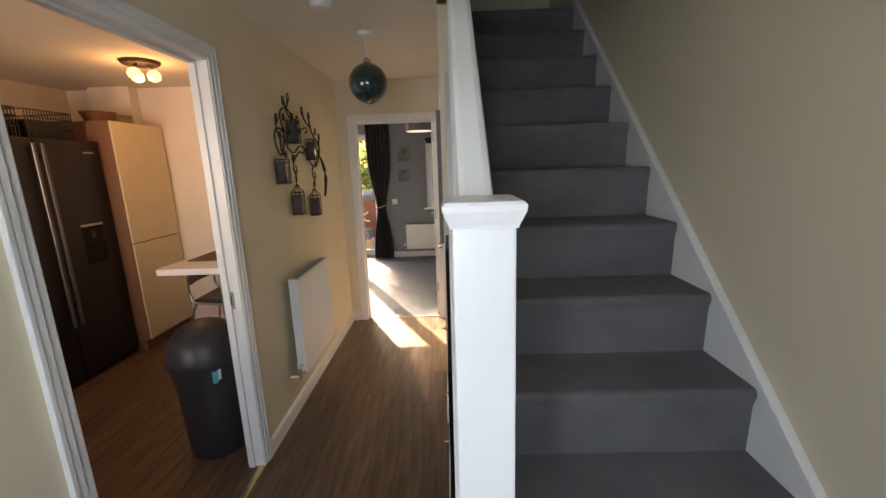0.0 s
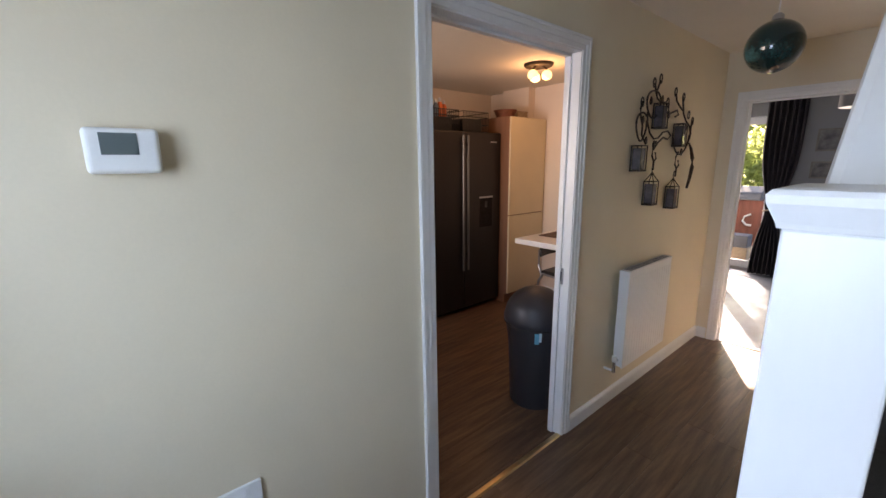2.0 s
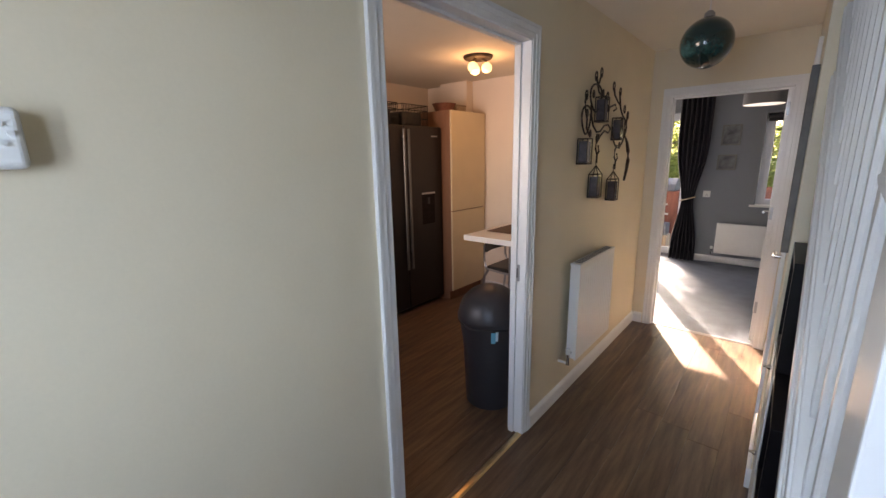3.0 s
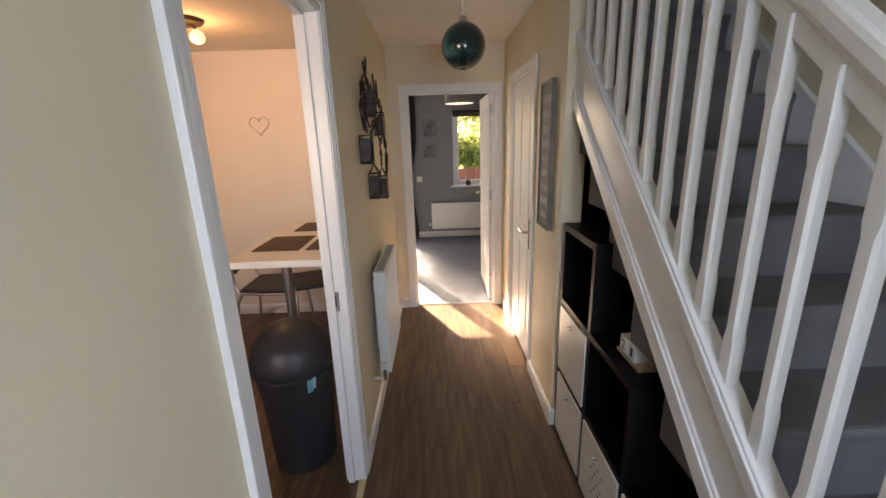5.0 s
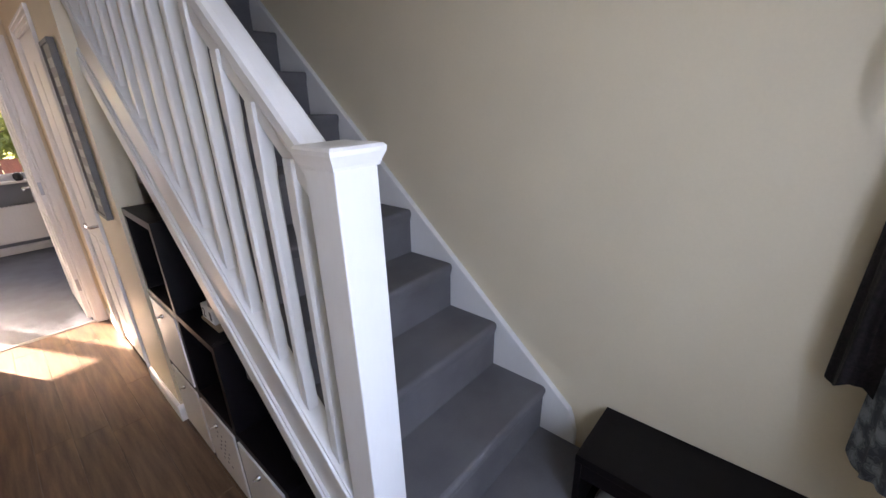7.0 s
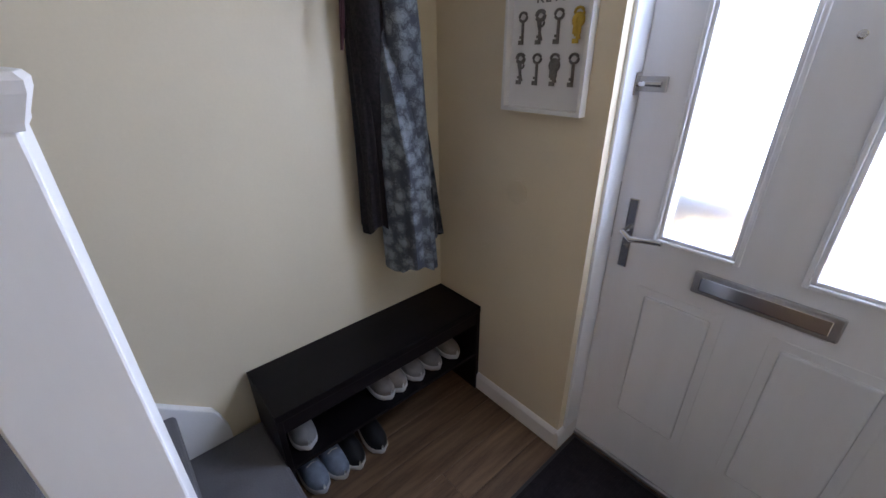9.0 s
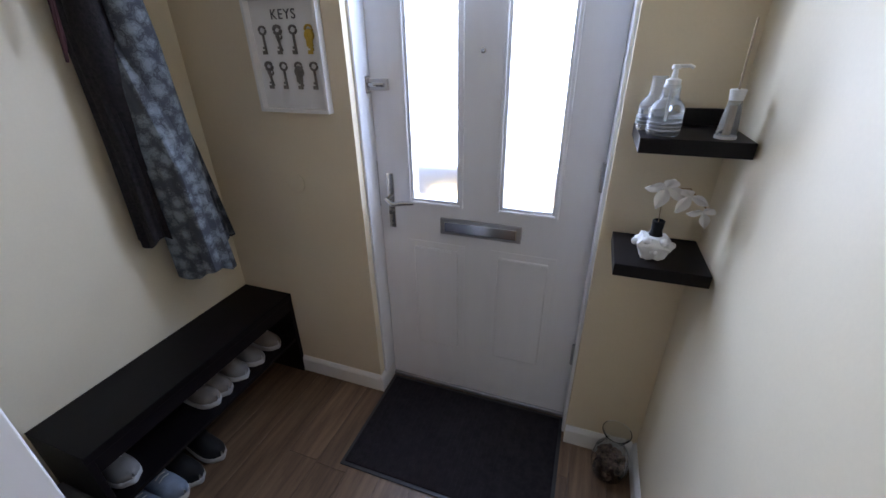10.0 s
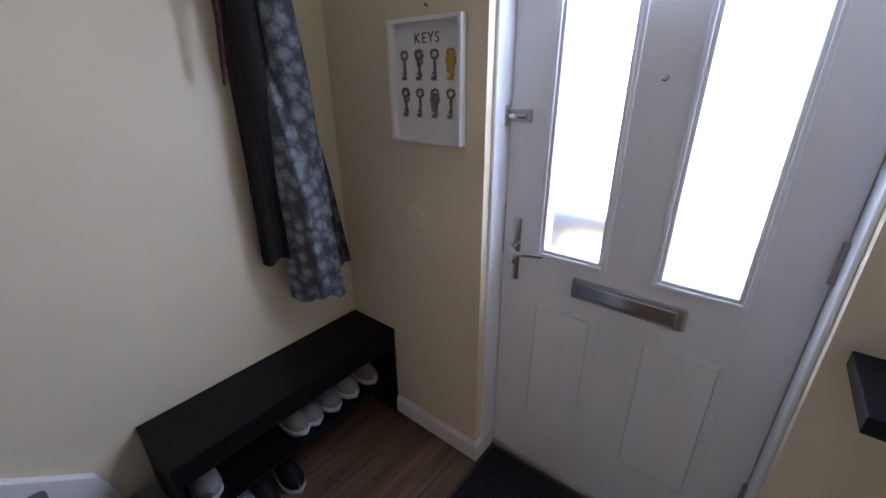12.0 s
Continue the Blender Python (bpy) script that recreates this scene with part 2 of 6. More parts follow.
def glass_material(name, colour, rough, bumpy=0.0, ior=1.45):
    m = bpy.data.materials.new(name)
    m.use_nodes = True
    nt = m.node_tree
    b = nt.nodes["Principled BSDF"]
    b.inputs["Base Color"].default_value = (*colour, 1)
    b.inputs["Roughness"].default_value = rough
    b.inputs["Transmission Weight"].default_value = 1.0
    b.inputs["IOR"].default_value = ior
    if bumpy:
        v = nt.nodes.new("ShaderNodeTexNoise")
        v.inputs["Scale"].default_value = 60
        bp = nt.nodes.new("ShaderNodeBump")
        bp.inputs["Strength"].default_value = bumpy
        bp.inputs["Distance"].default_value = 0.004
        tc = nt.nodes.new("ShaderNodeTexCoord")
        nt.links.new(tc.outputs["Object"], v.inputs["Vector"])
        nt.links.new(v.outputs["Fac"], bp.inputs["Height"])
        nt.links.new(bp.outputs["Normal"], b.inputs["Normal"])
    return m


clear_glass = glass_material("clear_glass", (0.97, 0.98, 0.98), 0.0, ior=1.1)
clear_plastic = glass_material("clear_plastic", (0.88, 0.91, 0.93), 0.08, ior=1.2)
clear_plastic.node_tree.nodes["Principled BSDF"].inputs["Transmission Weight"].default_value = 0.8
pale_liquid = glass_material("pale_liquid", (0.85, 0.90, 0.94), 0.12, ior=1.2)
jar_glass = glass_material("jar_glass", (0.93, 0.95, 0.96), 0.02, ior=1.3)
frosted_glass = glass_material("frosted_glass", (0.97, 0.98, 1.0), 0.42, 0.5, ior=1.2)
teal_glass = glass_material("teal_glass", (0.03, 0.22, 0.22), 0.12, 0.3)


def teal_shell():
    m = material("teal_shell", (0.012, 0.055, 0.058), 0.12, vary=0.5, scale=5, second=(0.10, 0.30, 0.29), coat=0.6)
    ramp = m.node_tree.nodes["Color Ramp"].color_ramp
    ramp.elements[0].position, ramp.elements[1].position = 0.5, 0.72
    return m


teal_mat = teal_shell()

# ---- mesh helpers ----
ORIGIN = {}


def thing(name, x, y, z, label="", category="", group="", kind=""):
    ob = new(name)
    ob.location = (x, y, z)
    ob.empty_display_size = 0.05
    ORIGIN[ob.name] = Vector((x, y, z))
    return tagged(ob, label, category, group, kind)


def finish(bm, name, mat, smooth):
    me = bpy.data.meshes.new(name)
    bmesh.ops.recalc_face_normals(bm, faces=bm.faces)
    if smooth:
        for f in bm.faces:
            f.smooth = True
        for e in bm.edges:
            if len(e.link_faces) == 2 and e.calc_face_angle(0) > 0.7:
                e.smooth = False
    bm.to_mesh(me)
    bm.free()
    me.materials.append(mat)
    return me


def part(name, bm, mat, parent=None, label="", smooth=False, kind=""):
    """One mesh under a thing or a part; its geometry is given in the world's metres."""
    o = ORIGIN.get(parent.name, Vector()) if parent else Vector()
    bmesh.ops.translate(bm, vec=-o, verts=bm.verts)
    ob = new(name, finish(bm, name, mat, smooth))
    ob.parent = parent
    ORIGIN[ob.name] = o
    return tagged(ob, label, "", "", kind)


def solo(name, bm, mat, label="", category="", kind="", group="", smooth=False):
    """A top-level mesh with its origin at its base."""
    xs = [v.co for v in bm.verts]
    o = Vector((sum(v.x for v in xs) / len(xs), sum(v.y for v in xs) / len(xs), min(v.z for v in xs)))
    bmesh.ops.translate(bm, vec=-o, verts=bm.verts)
    ob = new(name, finish(bm, name, mat, smooth))
    ob.location = o
    ORIGIN[ob.name] = o
    return tagged(ob, label, category, group, kind)


def box(x0, x1, y0, y1, z0, z1, bevel=0.0, bm=None, seg=2):
    own = bmesh.new()
    bmesh.ops.create_cube(own, size=1)
    for v in own.verts:
        v.co = Vector((x0 + (v.co.x + 0.5) * (x1 - x0), y0 + (v.co.y + 0.5) * (y1 - y0), z0 + (v.co.z + 0.5) * (z1 - z0)))
    if bevel:
        bmesh.ops.bevel(own, geom=own.edges[:], offset=bevel, segments=seg, affect="EDGES", profile=0.5)
    return merge(bm, own)


def merge(bm, own):
    if bm is None:
        return own
    me = bpy.data.meshes.new("tmp")
    own.to_mesh(me)
    own.free()
    bm.from_mesh(me)
    bpy.data.meshes.remove(me)
    return bm


def prism(points, axis, a, b, bm=None, bevel=0.0):
    """A polygon of 2D points drawn out along an axis from a to b. Points are (y, z) for x, (x, z) for y, (x, y) for z."""
    own = bmesh.new()

    def place(p, t):
        return {"x": (t, p[0], p[1]), "y": (p[0], t, p[1]), "z": (p[0], p[1], t)}[axis]
    lo = [own.verts.new(place(p, a)) for p in points]
    hi = [own.verts.new(place(p, b)) for p in points]
    own.faces.new(lo)
    own.faces.new(hi[::-1])
    n = len(points)
    for i in range(n):
        own.faces.new((lo[i], hi[i], hi[(i + 1) % n], lo[(i + 1) % n]))
    bmesh.ops.recalc_face_normals(own, faces=own.faces)
    if bevel:
        bmesh.ops.bevel(own, geom=own.edges[:], offset=bevel, segments=2, affect="EDGES", profile=0.5)
    return merge(bm, own)


def lathe(profile, cx, cy, z0=0.0, seg=24, bm=None, squash=1.0, axis="z"):
    """Turns (radius, height) pairs about an axis through (cx, cy), base at z0."""
    own = bmesh.new()
    rings = []
    for r, h in profile:
        ring = []
        for i in range(seg):
            a = 2 * math.pi * i / seg
            ring.append(own.verts.new((r * math.cos(a), r * squash * math.sin(a), h)))
        rings.append(ring)
    for p, q in zip(rings, rings[1:]):
        for i in range(seg):
            own.faces.new((p[i], p[(i + 1) % seg], q[(i + 1) % seg], q[i]))
    own.faces.new(rings[0][::-1])
    own.faces.new(rings[-1])
    if axis == "x":
        bmesh.ops.rotate(own, matrix=Matrix.Rotation(math.pi / 2, 3, "Y"), verts=own.verts)
    if axis == "y":
        bmesh.ops.rotate(own, matrix=Matrix.Rotation(-math.pi / 2, 3, "X"), verts=own.verts)
    bmesh.ops.translate(own, vec=(cx, cy, z0), verts=own.verts)
    return merge(bm, own)


def tube(points, r, bm=None, seg=8, closed=False):
    """A round bar along points."""
    own = bmesh.new()
    pts = [Vector(p) for p in points]
    n = len(pts)
    rings = []
    up = Vector((0, 0, 1))
    for i, p in enumerate(pts):
        a = pts[(i - 1) % n] if closed or i > 0 else p
        c = pts[(i + 1) % n] if closed or i < n - 1 else p
        d = (c - a).normalized()
        side = d.cross(up)
        if side.length < 0.05:
            side = d.cross(Vector((1, 0, 0)))
        side.normalize()
        nrm = side.cross(d).normalized()
        rr = r[i] if isinstance(r, (list, tuple)) else r
        rings.append([own.verts.new(p + rr * (math.cos(2 * math.pi * k / seg) * side + math.sin(2 * math.pi * k / seg) * nrm)) for k in range(seg)])
    pairs = list(zip(rings, rings[1:] + ([rings[0]] if closed else [])))
    for p, q in pairs if closed else list(zip(rings, rings[1:])):
        for k in range(seg):
            own.faces.new((p[k], p[(k + 1) % seg], q[(k + 1) % seg], q[k]))
    if not closed:
        own.faces.new(rings[0][::-1])
        own.faces.new(rings[-1])
    return merge(bm, own)


def sheet(fn, nu, nv, thick=0.0, bm=None):
    """A grid of fn(u, v) with u, v in 0..1, given a thickness along its normals."""
    own = bmesh.new()
    g = [[own.verts.new(fn(i / nu, j / nv)) for j in range(nv + 1)] for i in range(nu + 1)]
    for i in range(nu):
        for j in range(nv):
            own.faces.new((g[i][j], g[i + 1][j], g[i + 1][j + 1], g[i][j + 1]))
    if thick:
        bmesh.ops.recalc_face_normals(own, faces=own.faces)
        bmesh.ops.solidify(own, geom=own.faces[:], thickness=thick)
    return merge(bm, own)


def structure(name, bm, mat, label="", smooth=False):
    return solo(name, bm, mat, label, "", "structure", smooth=smooth)


# ---- plan ----
XW, XE = -0.985, 0.93           # hall's long walls
YF, YN = -0.62, 3.82            # front wall's face, far wall's face
YL = 6.65                       # garden wall's face
XS = -0.945                      # the same wall beside the front door
HC = 2.3                        # ceilings
KX0, KX1 = -3.45, XW - 0.08     # kitchen
KD0, KD1 = 0.875, 1.785          # kitchen doorway
LD0, LD1 = -0.825, -0.085       # living room doorway
DH = 2.0
DH2 = 1.935                      # the living room and cupboard doors
LX1 = 2.2                       # living room's far side
RISE, GOING = 0.207, 0.238
N_STEPS = 12
UP = 0.045 + RISE * N_STEPS
PITCH = RISE / GOING


def nose_y(n):
    return 0.292 + GOING * (n - 1)


# ---- structure ----
bm = box(KX1, XS, YF, KD0 - 0.02, 0, HC)
box(KX1, XW, KD1 + 0.02, YN, 0, HC, bm=bm)
box(KX1, XW, KD0 - 0.02, KD1 + 0.02, DH + 0.02, HC, bm=bm)
structure("wall_west", bm, wall_paint, "cream painted partition between hall and kitchen")
bm = box(-3.57, LD0 - 0.02, YN, YN + 0.1, 0, HC)
box(LD1 + 0.02, LX1, YN, YN + 0.1, 0, HC, bm=bm)
box(LD0 - 0.02, LD1 + 0.02, YN, YN + 0.1, DH2 + 0.02, HC, bm=bm)
structure("wall_north", bm, wall_paint, "cream painted wall with the living room doorway")
CD0, CD1 = 2.73, 3.38
bm = box(0.0, 0.1, 2.13, CD0 - 0.02, 0, HC)
box(0.0, 0.1, CD1 + 0.02, YN, 0, HC, bm=bm)
box(0.0, 0.1, CD0 - 0.02, CD1 + 0.02, DH2 + 0.02, HC, bm=bm)
structure("wall_cupboard", bm, wall_paint, "cream painted wall of the cupboard under the stairs")
structure("wall_east", box(XE, XE + 0.12, YF - 0.3, YN, 0, 5.0), wall_paint, "cream painted stair wall")
FD0, FD1, FDH = -0.67, 0.205, 2.08
bm = box(FD1, XE, YF - 0.28, YF, 0, HC + 0.2)
box(KX1, FD0, YF - 0.28, YF, 0, HC + 0.2, bm=bm)
box(FD0, FD1, YF - 0.28, YF, FDH, HC + 0.2, bm=bm)
structure("wall_south", bm, wall_paint, "cream painted front wall round the entrance door")
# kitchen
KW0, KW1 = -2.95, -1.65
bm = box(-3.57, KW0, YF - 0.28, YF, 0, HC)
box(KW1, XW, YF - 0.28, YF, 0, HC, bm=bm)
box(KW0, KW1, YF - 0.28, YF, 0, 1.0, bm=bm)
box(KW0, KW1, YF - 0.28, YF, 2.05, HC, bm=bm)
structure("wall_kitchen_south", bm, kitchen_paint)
structure("wall_kitchen_west", box(-3.57, KX0, YF, YN, 0, HC), kitchen_paint)
structure("wall_kitchen_lining_north", box(KX0, KX1 - 0.012, YN - 0.012, YN - 0.001, 0, HC), kitchen_paint, "pale plaster kitchen wall")
bm = box(KX1 - 0.012, KX1 - 0.001, YF, KD0 - 0.09, 0, HC)
box(KX1 - 0.012, KX1 - 0.001, KD1 + 0.09, YN - 0.012, 0, HC, bm=bm)
structure("wall_kitchen_lining_east", bm, kitchen_paint)
# living room
PD0, PD1 = -2.95, -1.13         # patio door
LW0, LW1 = -0.34, 0.86          # window
bm = box(-3.6, PD0, YL, YL + 0.28, 0, HC)
box(PD1, LW0, YL, YL + 0.28, 0, HC, bm=bm)
box(LW1, LX1 + 0.1, YL, YL + 0.28, 0, HC, bm=bm)
box(PD0, PD1, YL, YL + 0.28, 2.05, HC, bm=bm)
box(LW0, LW1, YL, YL + 0.28, 0, 0.80, bm=bm)
box(LW0, LW1, YL, YL + 0.28, 1.97, HC, bm=bm)
structure("wall_garden", bm, grey_paint, "dark grey painted wall with window and patio door")
structure("wall_living_west", box(-3.72, -3.6, YN + 0.1, YL + 0.28, 0, HC), grey_paint)
structure("wall_living_east", box(LX1, LX1 + 0.1, YN + 0.1, YL, 0, HC), grey_paint)
bm = box(-3.6, LD0 - 0.09, YN + 0.101, YN + 0.112, 0, HC)
box(LD1 + 0.09, LX1, YN + 0.101, YN + 0.112, 0, HC, bm=bm)
structure("wall_living_lining", bm, grey_paint)
# floors
structure("floor_slab", box(-3.6, LX1 + 0.1, YF - 0.28, YL + 0.28, -0.2, -0.014), slab_dark)
structure("floor_carpet", box(-3.6, LX1, YN + 0.05, YL, -0.013, 0.002), room_carpet, "blue-grey short pile carpet")
# ceilings
SW0 = 0.95
bm = box(XW, 0.0, YF, YN, HC, HC + 0.2)
box(0.0, XE, YF, SW0, HC, HC + 0.2, bm=bm)
structure("ceiling_hall", bm, ceiling_paint, "off-white textured hall ceiling")
structure("ceiling_kitchen", box(-3.57, KX1, YF, YN, HC, HC + 0.2), ceiling_paint, "off-white kitchen ceiling")
structure("ceiling_living", box(-3.72, LX1 + 0.1, YN, YL + 0.28, HC, HC + 0.2), ceiling_paint)
structure("ceiling_upper", box(-1.3, XE, SW0 - 0.3, YN, 4.85, 4.95), ceiling_paint)
structure("wall_upper_south", box(-1.3, XE, SW0 - 0.1, SW0, HC + 0.2, 4.85), wall_paint)
structure("wall_upper_west", box(-0.1, 0.0, SW0, 2.9, HC + 0.2, 4.85), wall_paint)
structure("wall_upper_north", box(-1.3, XE, YN - 0.1, YN, HC + 0.2, 4.85), wall_paint)
structure("wall_upper_end", box(-1.4, -1.3, SW0, YN, HC + 0.2, 4.85), wall_paint)
structure("floor_landing", box(0.0, XE, nose_y(12) + 0.02, YN - 0.1, UP - 0.2, UP), stair_carpet, "grey carpeted landing")
structure("floor_landing_side", box(-1.3, 0.0, 2.9, YN - 0.1, HC + 0.2, UP), stair_carpet)
structure("roof", box(-3.9, LX1 + 0.3, YF - 0.4, YL + 0.4, 5.0, 5.15), slab_dark)


def skirting(name, pts):
    """White skirting runs: each (x0, y0, x1, y1, nx, ny), the normal pointing into the room."""
    bm = None
    for x0, y0, x1, y1, nx, ny in pts:
        prof = [(0, 0), (0.015, 0), (0.015, 0.072), (0.011, 0.082), (0.004, 0.092), (0, 0.092)]
        if nx:
            bm = prism([(x0 + nx * p, z) for p, z in prof], "y", y0, y1, bm)
        else:
            bm = prism([(y0 + ny * p, z) for p, z in prof], "x", x0, x1, bm)
    structure(name, bm, gloss_white, "white gloss skirting board")


skirting("baseboard_hall", [
    (XS, YF, XS, KD0 - 0.075, 1, 0), (XW, KD1 + 0.075, XW, YN, 1, 0),
    (XW + 0.015, YN, LD0 - 0.075, YN, 0, -1), (0.0, 2.13, 0.0, CD0 - 0.075, -1, 0), (0.0, CD1 + 0.075, 0.0, YN, -1, 0),
    (-0.015, 2.13, 0.1, 2.13, 0, -1), (FD1, YF, XE - 0.015, YF, 0, 1), (XS + 0.015, YF, FD0, YF, 0, 1),
    (FD1, YF - 0.12, FD1, YF + 0.015, -1, 0), (XE, YF, XE, 0.40, -1, 0)])
skirting("baseboard_living", [(PD1, YL, LX1, YL, 0, -1)])
skirting("baseboard_kitchen", [(-2.61, YN - 0.012, KX1 - 0.015, YN - 0.012, 0, -1)])


def door_frame(name, wall_x=None, wall_y=None, a=0.0, b=0.0, depth=0.1, side=1, far=True, label="", a_off=0.0, DH=2.0):
    """A lining with architraves for an opening a..b in a wall whose room face is at wall_x or wall_y."""
    t = thing(name, wall_x if wall_x is not None else (a + b) / 2, wall_y if wall_y is not None else (a + b) / 2, 0, label, "door frame", kind="structure")

    def bx(u0, u1, d0, d1, z0, z1, bv=0.002, bm=None):
        d0, d1 = sorted((d0, d1))
        if wall_x is not None:
            return box(wall_x + d0, wall_x + d1, u0, u1, z0, z1, bv, bm)
        return box(u0, u1, wall_y + d0, wall_y + d1, z0, z1, bv, bm)
    s = side
    bm = bx(a - 0.018, a, 0.003 * s + a_off, -depth * s, 0, DH)
    bx(b, b + 0.018, 0.003 * s, -depth * s, 0, DH, bm=bm)
    bx(a - 0.018, b + 0.018, 0.003 * s, -depth * s, DH, DH + 0.018, bm=bm)
    part("lining", bm, gloss_white, t)
    bm = bx(a, a + 0.012, -0.045 * s, -0.075 * s, 0, DH - 0.001)
    bx(b - 0.012, b, -0.045 * s, -0.075 * s, 0, DH - 0.001, bm=bm)
    bx(a + 0.012, b - 0.012, -0.045 * s, -0.075 * s, DH - 0.013, DH - 0.001, bm=bm)
    part("stop", bm, gloss_white, t)
    for d in ((0.0, 0.016), (-depth, -depth - 0.016)) if far else ((0.0, 0.016),):
        for k, (w0, w1, th) in enumerate(((0.006, 0.030, 0.5), (0.030, 0.052, 0.8), (0.052, 0.066, 1.0))):
            e = d[0] + (d[1] - d[0]) * th
            ao = a_off if d[0] == 0 else 0.0
            bm = bx(a - w1, a - w0, d[0] * s + ao, e * s + ao, 0, DH + w0, 0.002)
            bx(b + w0, b + w1, d[0] * s, e * s, 0, DH + w0, 0.002, bm)
            bx(a - w1, b + w1, d[0] * s, e * s, DH + w0, DH + w1, 0.002, bm)
            part("architrave", bm, gloss_white, t)
    return t


d1 = door_frame("door_1", wall_x=XW, a=KD0, b=KD1, depth=0.08, side=1, a_off=XS - XW, label="white gloss doorway lining to the kitchen")
bm = box(XW - 0.070, XW - 0.030, KD1 - 0.004, KD1 + 0.001, 0.880, 0.965, 0.001)
part("strike_plate", bm, satin_metal, d1, "steel strike plate")
part("latch_hole", box(XW - 0.060, XW - 0.040, KD1 - 0.0055, KD1 - 0.003, 0.898, 0.947), black_plastic, d1)
d2 = door_frame("door_2", wall_y=YN, a=LD0, b=LD1, depth=0.1, side=-1, DH=DH2, label="white gloss doorway lining to the living room")
solo("threshold_strip", prism([(XW - 0.03, 0), (XW - 0.022, 0.006), (XW - 0.002, 0.006), (XW + 0.006, 0)], "y", KD0, KD1), brass, "brass threshold strip across the kitchen doorway", "threshold strip")
solo("threshold_bar", prism([(YN + 0.02, 0), (YN + 0.03, 0.007), (YN + 0.055, 0.007), (YN + 0.065, 0)], "x", LD0, LD1), satin_metal, "metal carpet bar across the living room doorway", "threshold strip")


def lever_handle(parent, x, y, z, nx, ny, along, mat=None, plate=0.20):
    """A lever on a back plate: the door's normal is (nx, ny), the lever points by along on the other axis."""
    m = mat or chrome
    if nx:
        part("handle_plate", box(min(x, x + nx * 0.007), max(x, x + nx * 0.007), y - 0.019, y + 0.019, z - plate / 2, z + plate / 2, 0.002), m, parent, "chrome back plate")
        pts = [(x, y, z + 0.02), (x + nx * 0.045, y, z + 0.02), (x + nx * 0.052, y + along * 0.02, z + 0.018), (x + nx * 0.05, y + along * 0.11, z + 0.022)]
    else:
        part("handle_plate", box(x - 0.015, x + 0.015, min(y, y + ny * 0.008), max(y, y + ny * 0.008), z - plate / 2, z + plate / 2, 0.003), m, parent, "chrome back plate")
        pts = [(x, y, z + 0.02), (x, y + ny * 0.045, z + 0.02), (x + along * 0.03, y + ny * 0.055, z + 0.005), (x + along * 0.07, y + ny * 0.05, z + 0.012), (x + along * 0.12, y + ny * 0.05, z + 0.018)]
    part("lever", tube(pts, [0.009, 0.009, 0.0095, 0.009] + [0.007] * (len(pts) - 4), seg=10), m, parent, "chrome lever", smooth=True)


# cupboard door
d3 = door_frame("door_3", wall_x=0.0, a=CD0, b=CD1, depth=0.1, side=-1, far=False, DH=DH2, label="closed white cupboard door with chrome lever")
leaf = part("door_leaf", box(0.006, 0.04, CD0 + 0.003, CD1 - 0.003, 0.006, DH2 - 0.003, 0.002), gloss_white, d3)
for y0, y1 in ((CD0 + 0.11, (CD0 + CD1) / 2 - 0.045), ((CD0 + CD1) / 2 + 0.045, CD1 - 0.11)):
    for z0, z1 in ((0.22, 0.82), (1.0, 1.80)):
        part("moulded_panel", box(0.002, 0.010, y0, y1, z0, z1, 0.004), gloss_white, leaf)
lever_handle(leaf, 0.006, CD0 + 0.06, 0.93, -1, 0, 1)

# living room door, open against the side
ld = thing("living_room_door", LD1 + 0.02, YN + 0.1, 0.008, "open white panelled door standing in the living room", "door")
leaf = part("door_leaf", box(LD1 - 0.035, LD1, YN + 0.118, YN + 0.118 + 0.73, 0.008, 1.93, 0.002), gloss_white, ld)
for y0, y1 in ((0.11, 0.33), (0.42, 0.64)):
    for z0, z1 in ((0.22, 0.82), (1.0, 1.80)):
        part("moulded_panel", box(LD1 - 0.040, LD1 - 0.034, YN + 0.118 + y0, YN + 0.118 + y1, z0, z1, 0.002), gloss_white, leaf)
lever_handle(leaf, LD1 - 0.035, YN + 0.118 + 0.69, 0.96, -1, 0, -1)
for z in (0.25, 1.0, 1.75):
    part("hinge", box(LD1 - 0.03, LD1 - 0.002, YN + 0.1, YN + 0.12, z, z + 0.09, 0.001), satin_metal, ld, "steel hinge")

# ---- front door ----
YD = -0.745
fd = thing("door_4", (FD0 + FD1) / 2, YD - 0.03, 0, "closed white entrance door with two frosted panes", "front door", kind="structure")
bm = box(FD0, FD0 + 0.012, YD - 0.06, YF - 0.035, 0, FDH, 0.003)
box(FD1 - 0.012, FD1, YD - 0.06, YF - 0.035, 0, FDH, 0.003, bm)
box(FD0 + 0.012, FD1 - 0.012, YD - 0.06, YF - 0.035, FDH - 0.05, FDH, 0.003, bm)
part("door_frame", bm, upvc_white, fd)
bm = box(FD0 + 0.001, FD0 + 0.034, YD - 0.10, YD - 0.0465, 0, FDH - 0.001, 0.003)
box(FD1 - 0.034, FD1 - 0.001, YD - 0.10, YD - 0.0465, 0, FDH - 0.001, 0.003, bm)
box(FD0 + 0.034, FD1 - 0.034, YD - 0.10, YD - 0.0465, FDH - 0.08, FDH - 0.001, 0.003, bm)
part("door_stop", bm, upvc_white, fd)
PANES = ((-0.505, -0.325), (-0.145, 0.035))
GZ0, GZ1 = 0.985, 1.90
DL0, DL1 = FD0 + 0.0145, FD1 - 0.0145
cuts_x = [DL0, PANES[0][0], PANES[0][1], PANES[1][0], PANES[1][1], DL1]
bm = box(DL0, DL1, YD - 0.044, YD, 0.02, GZ0)
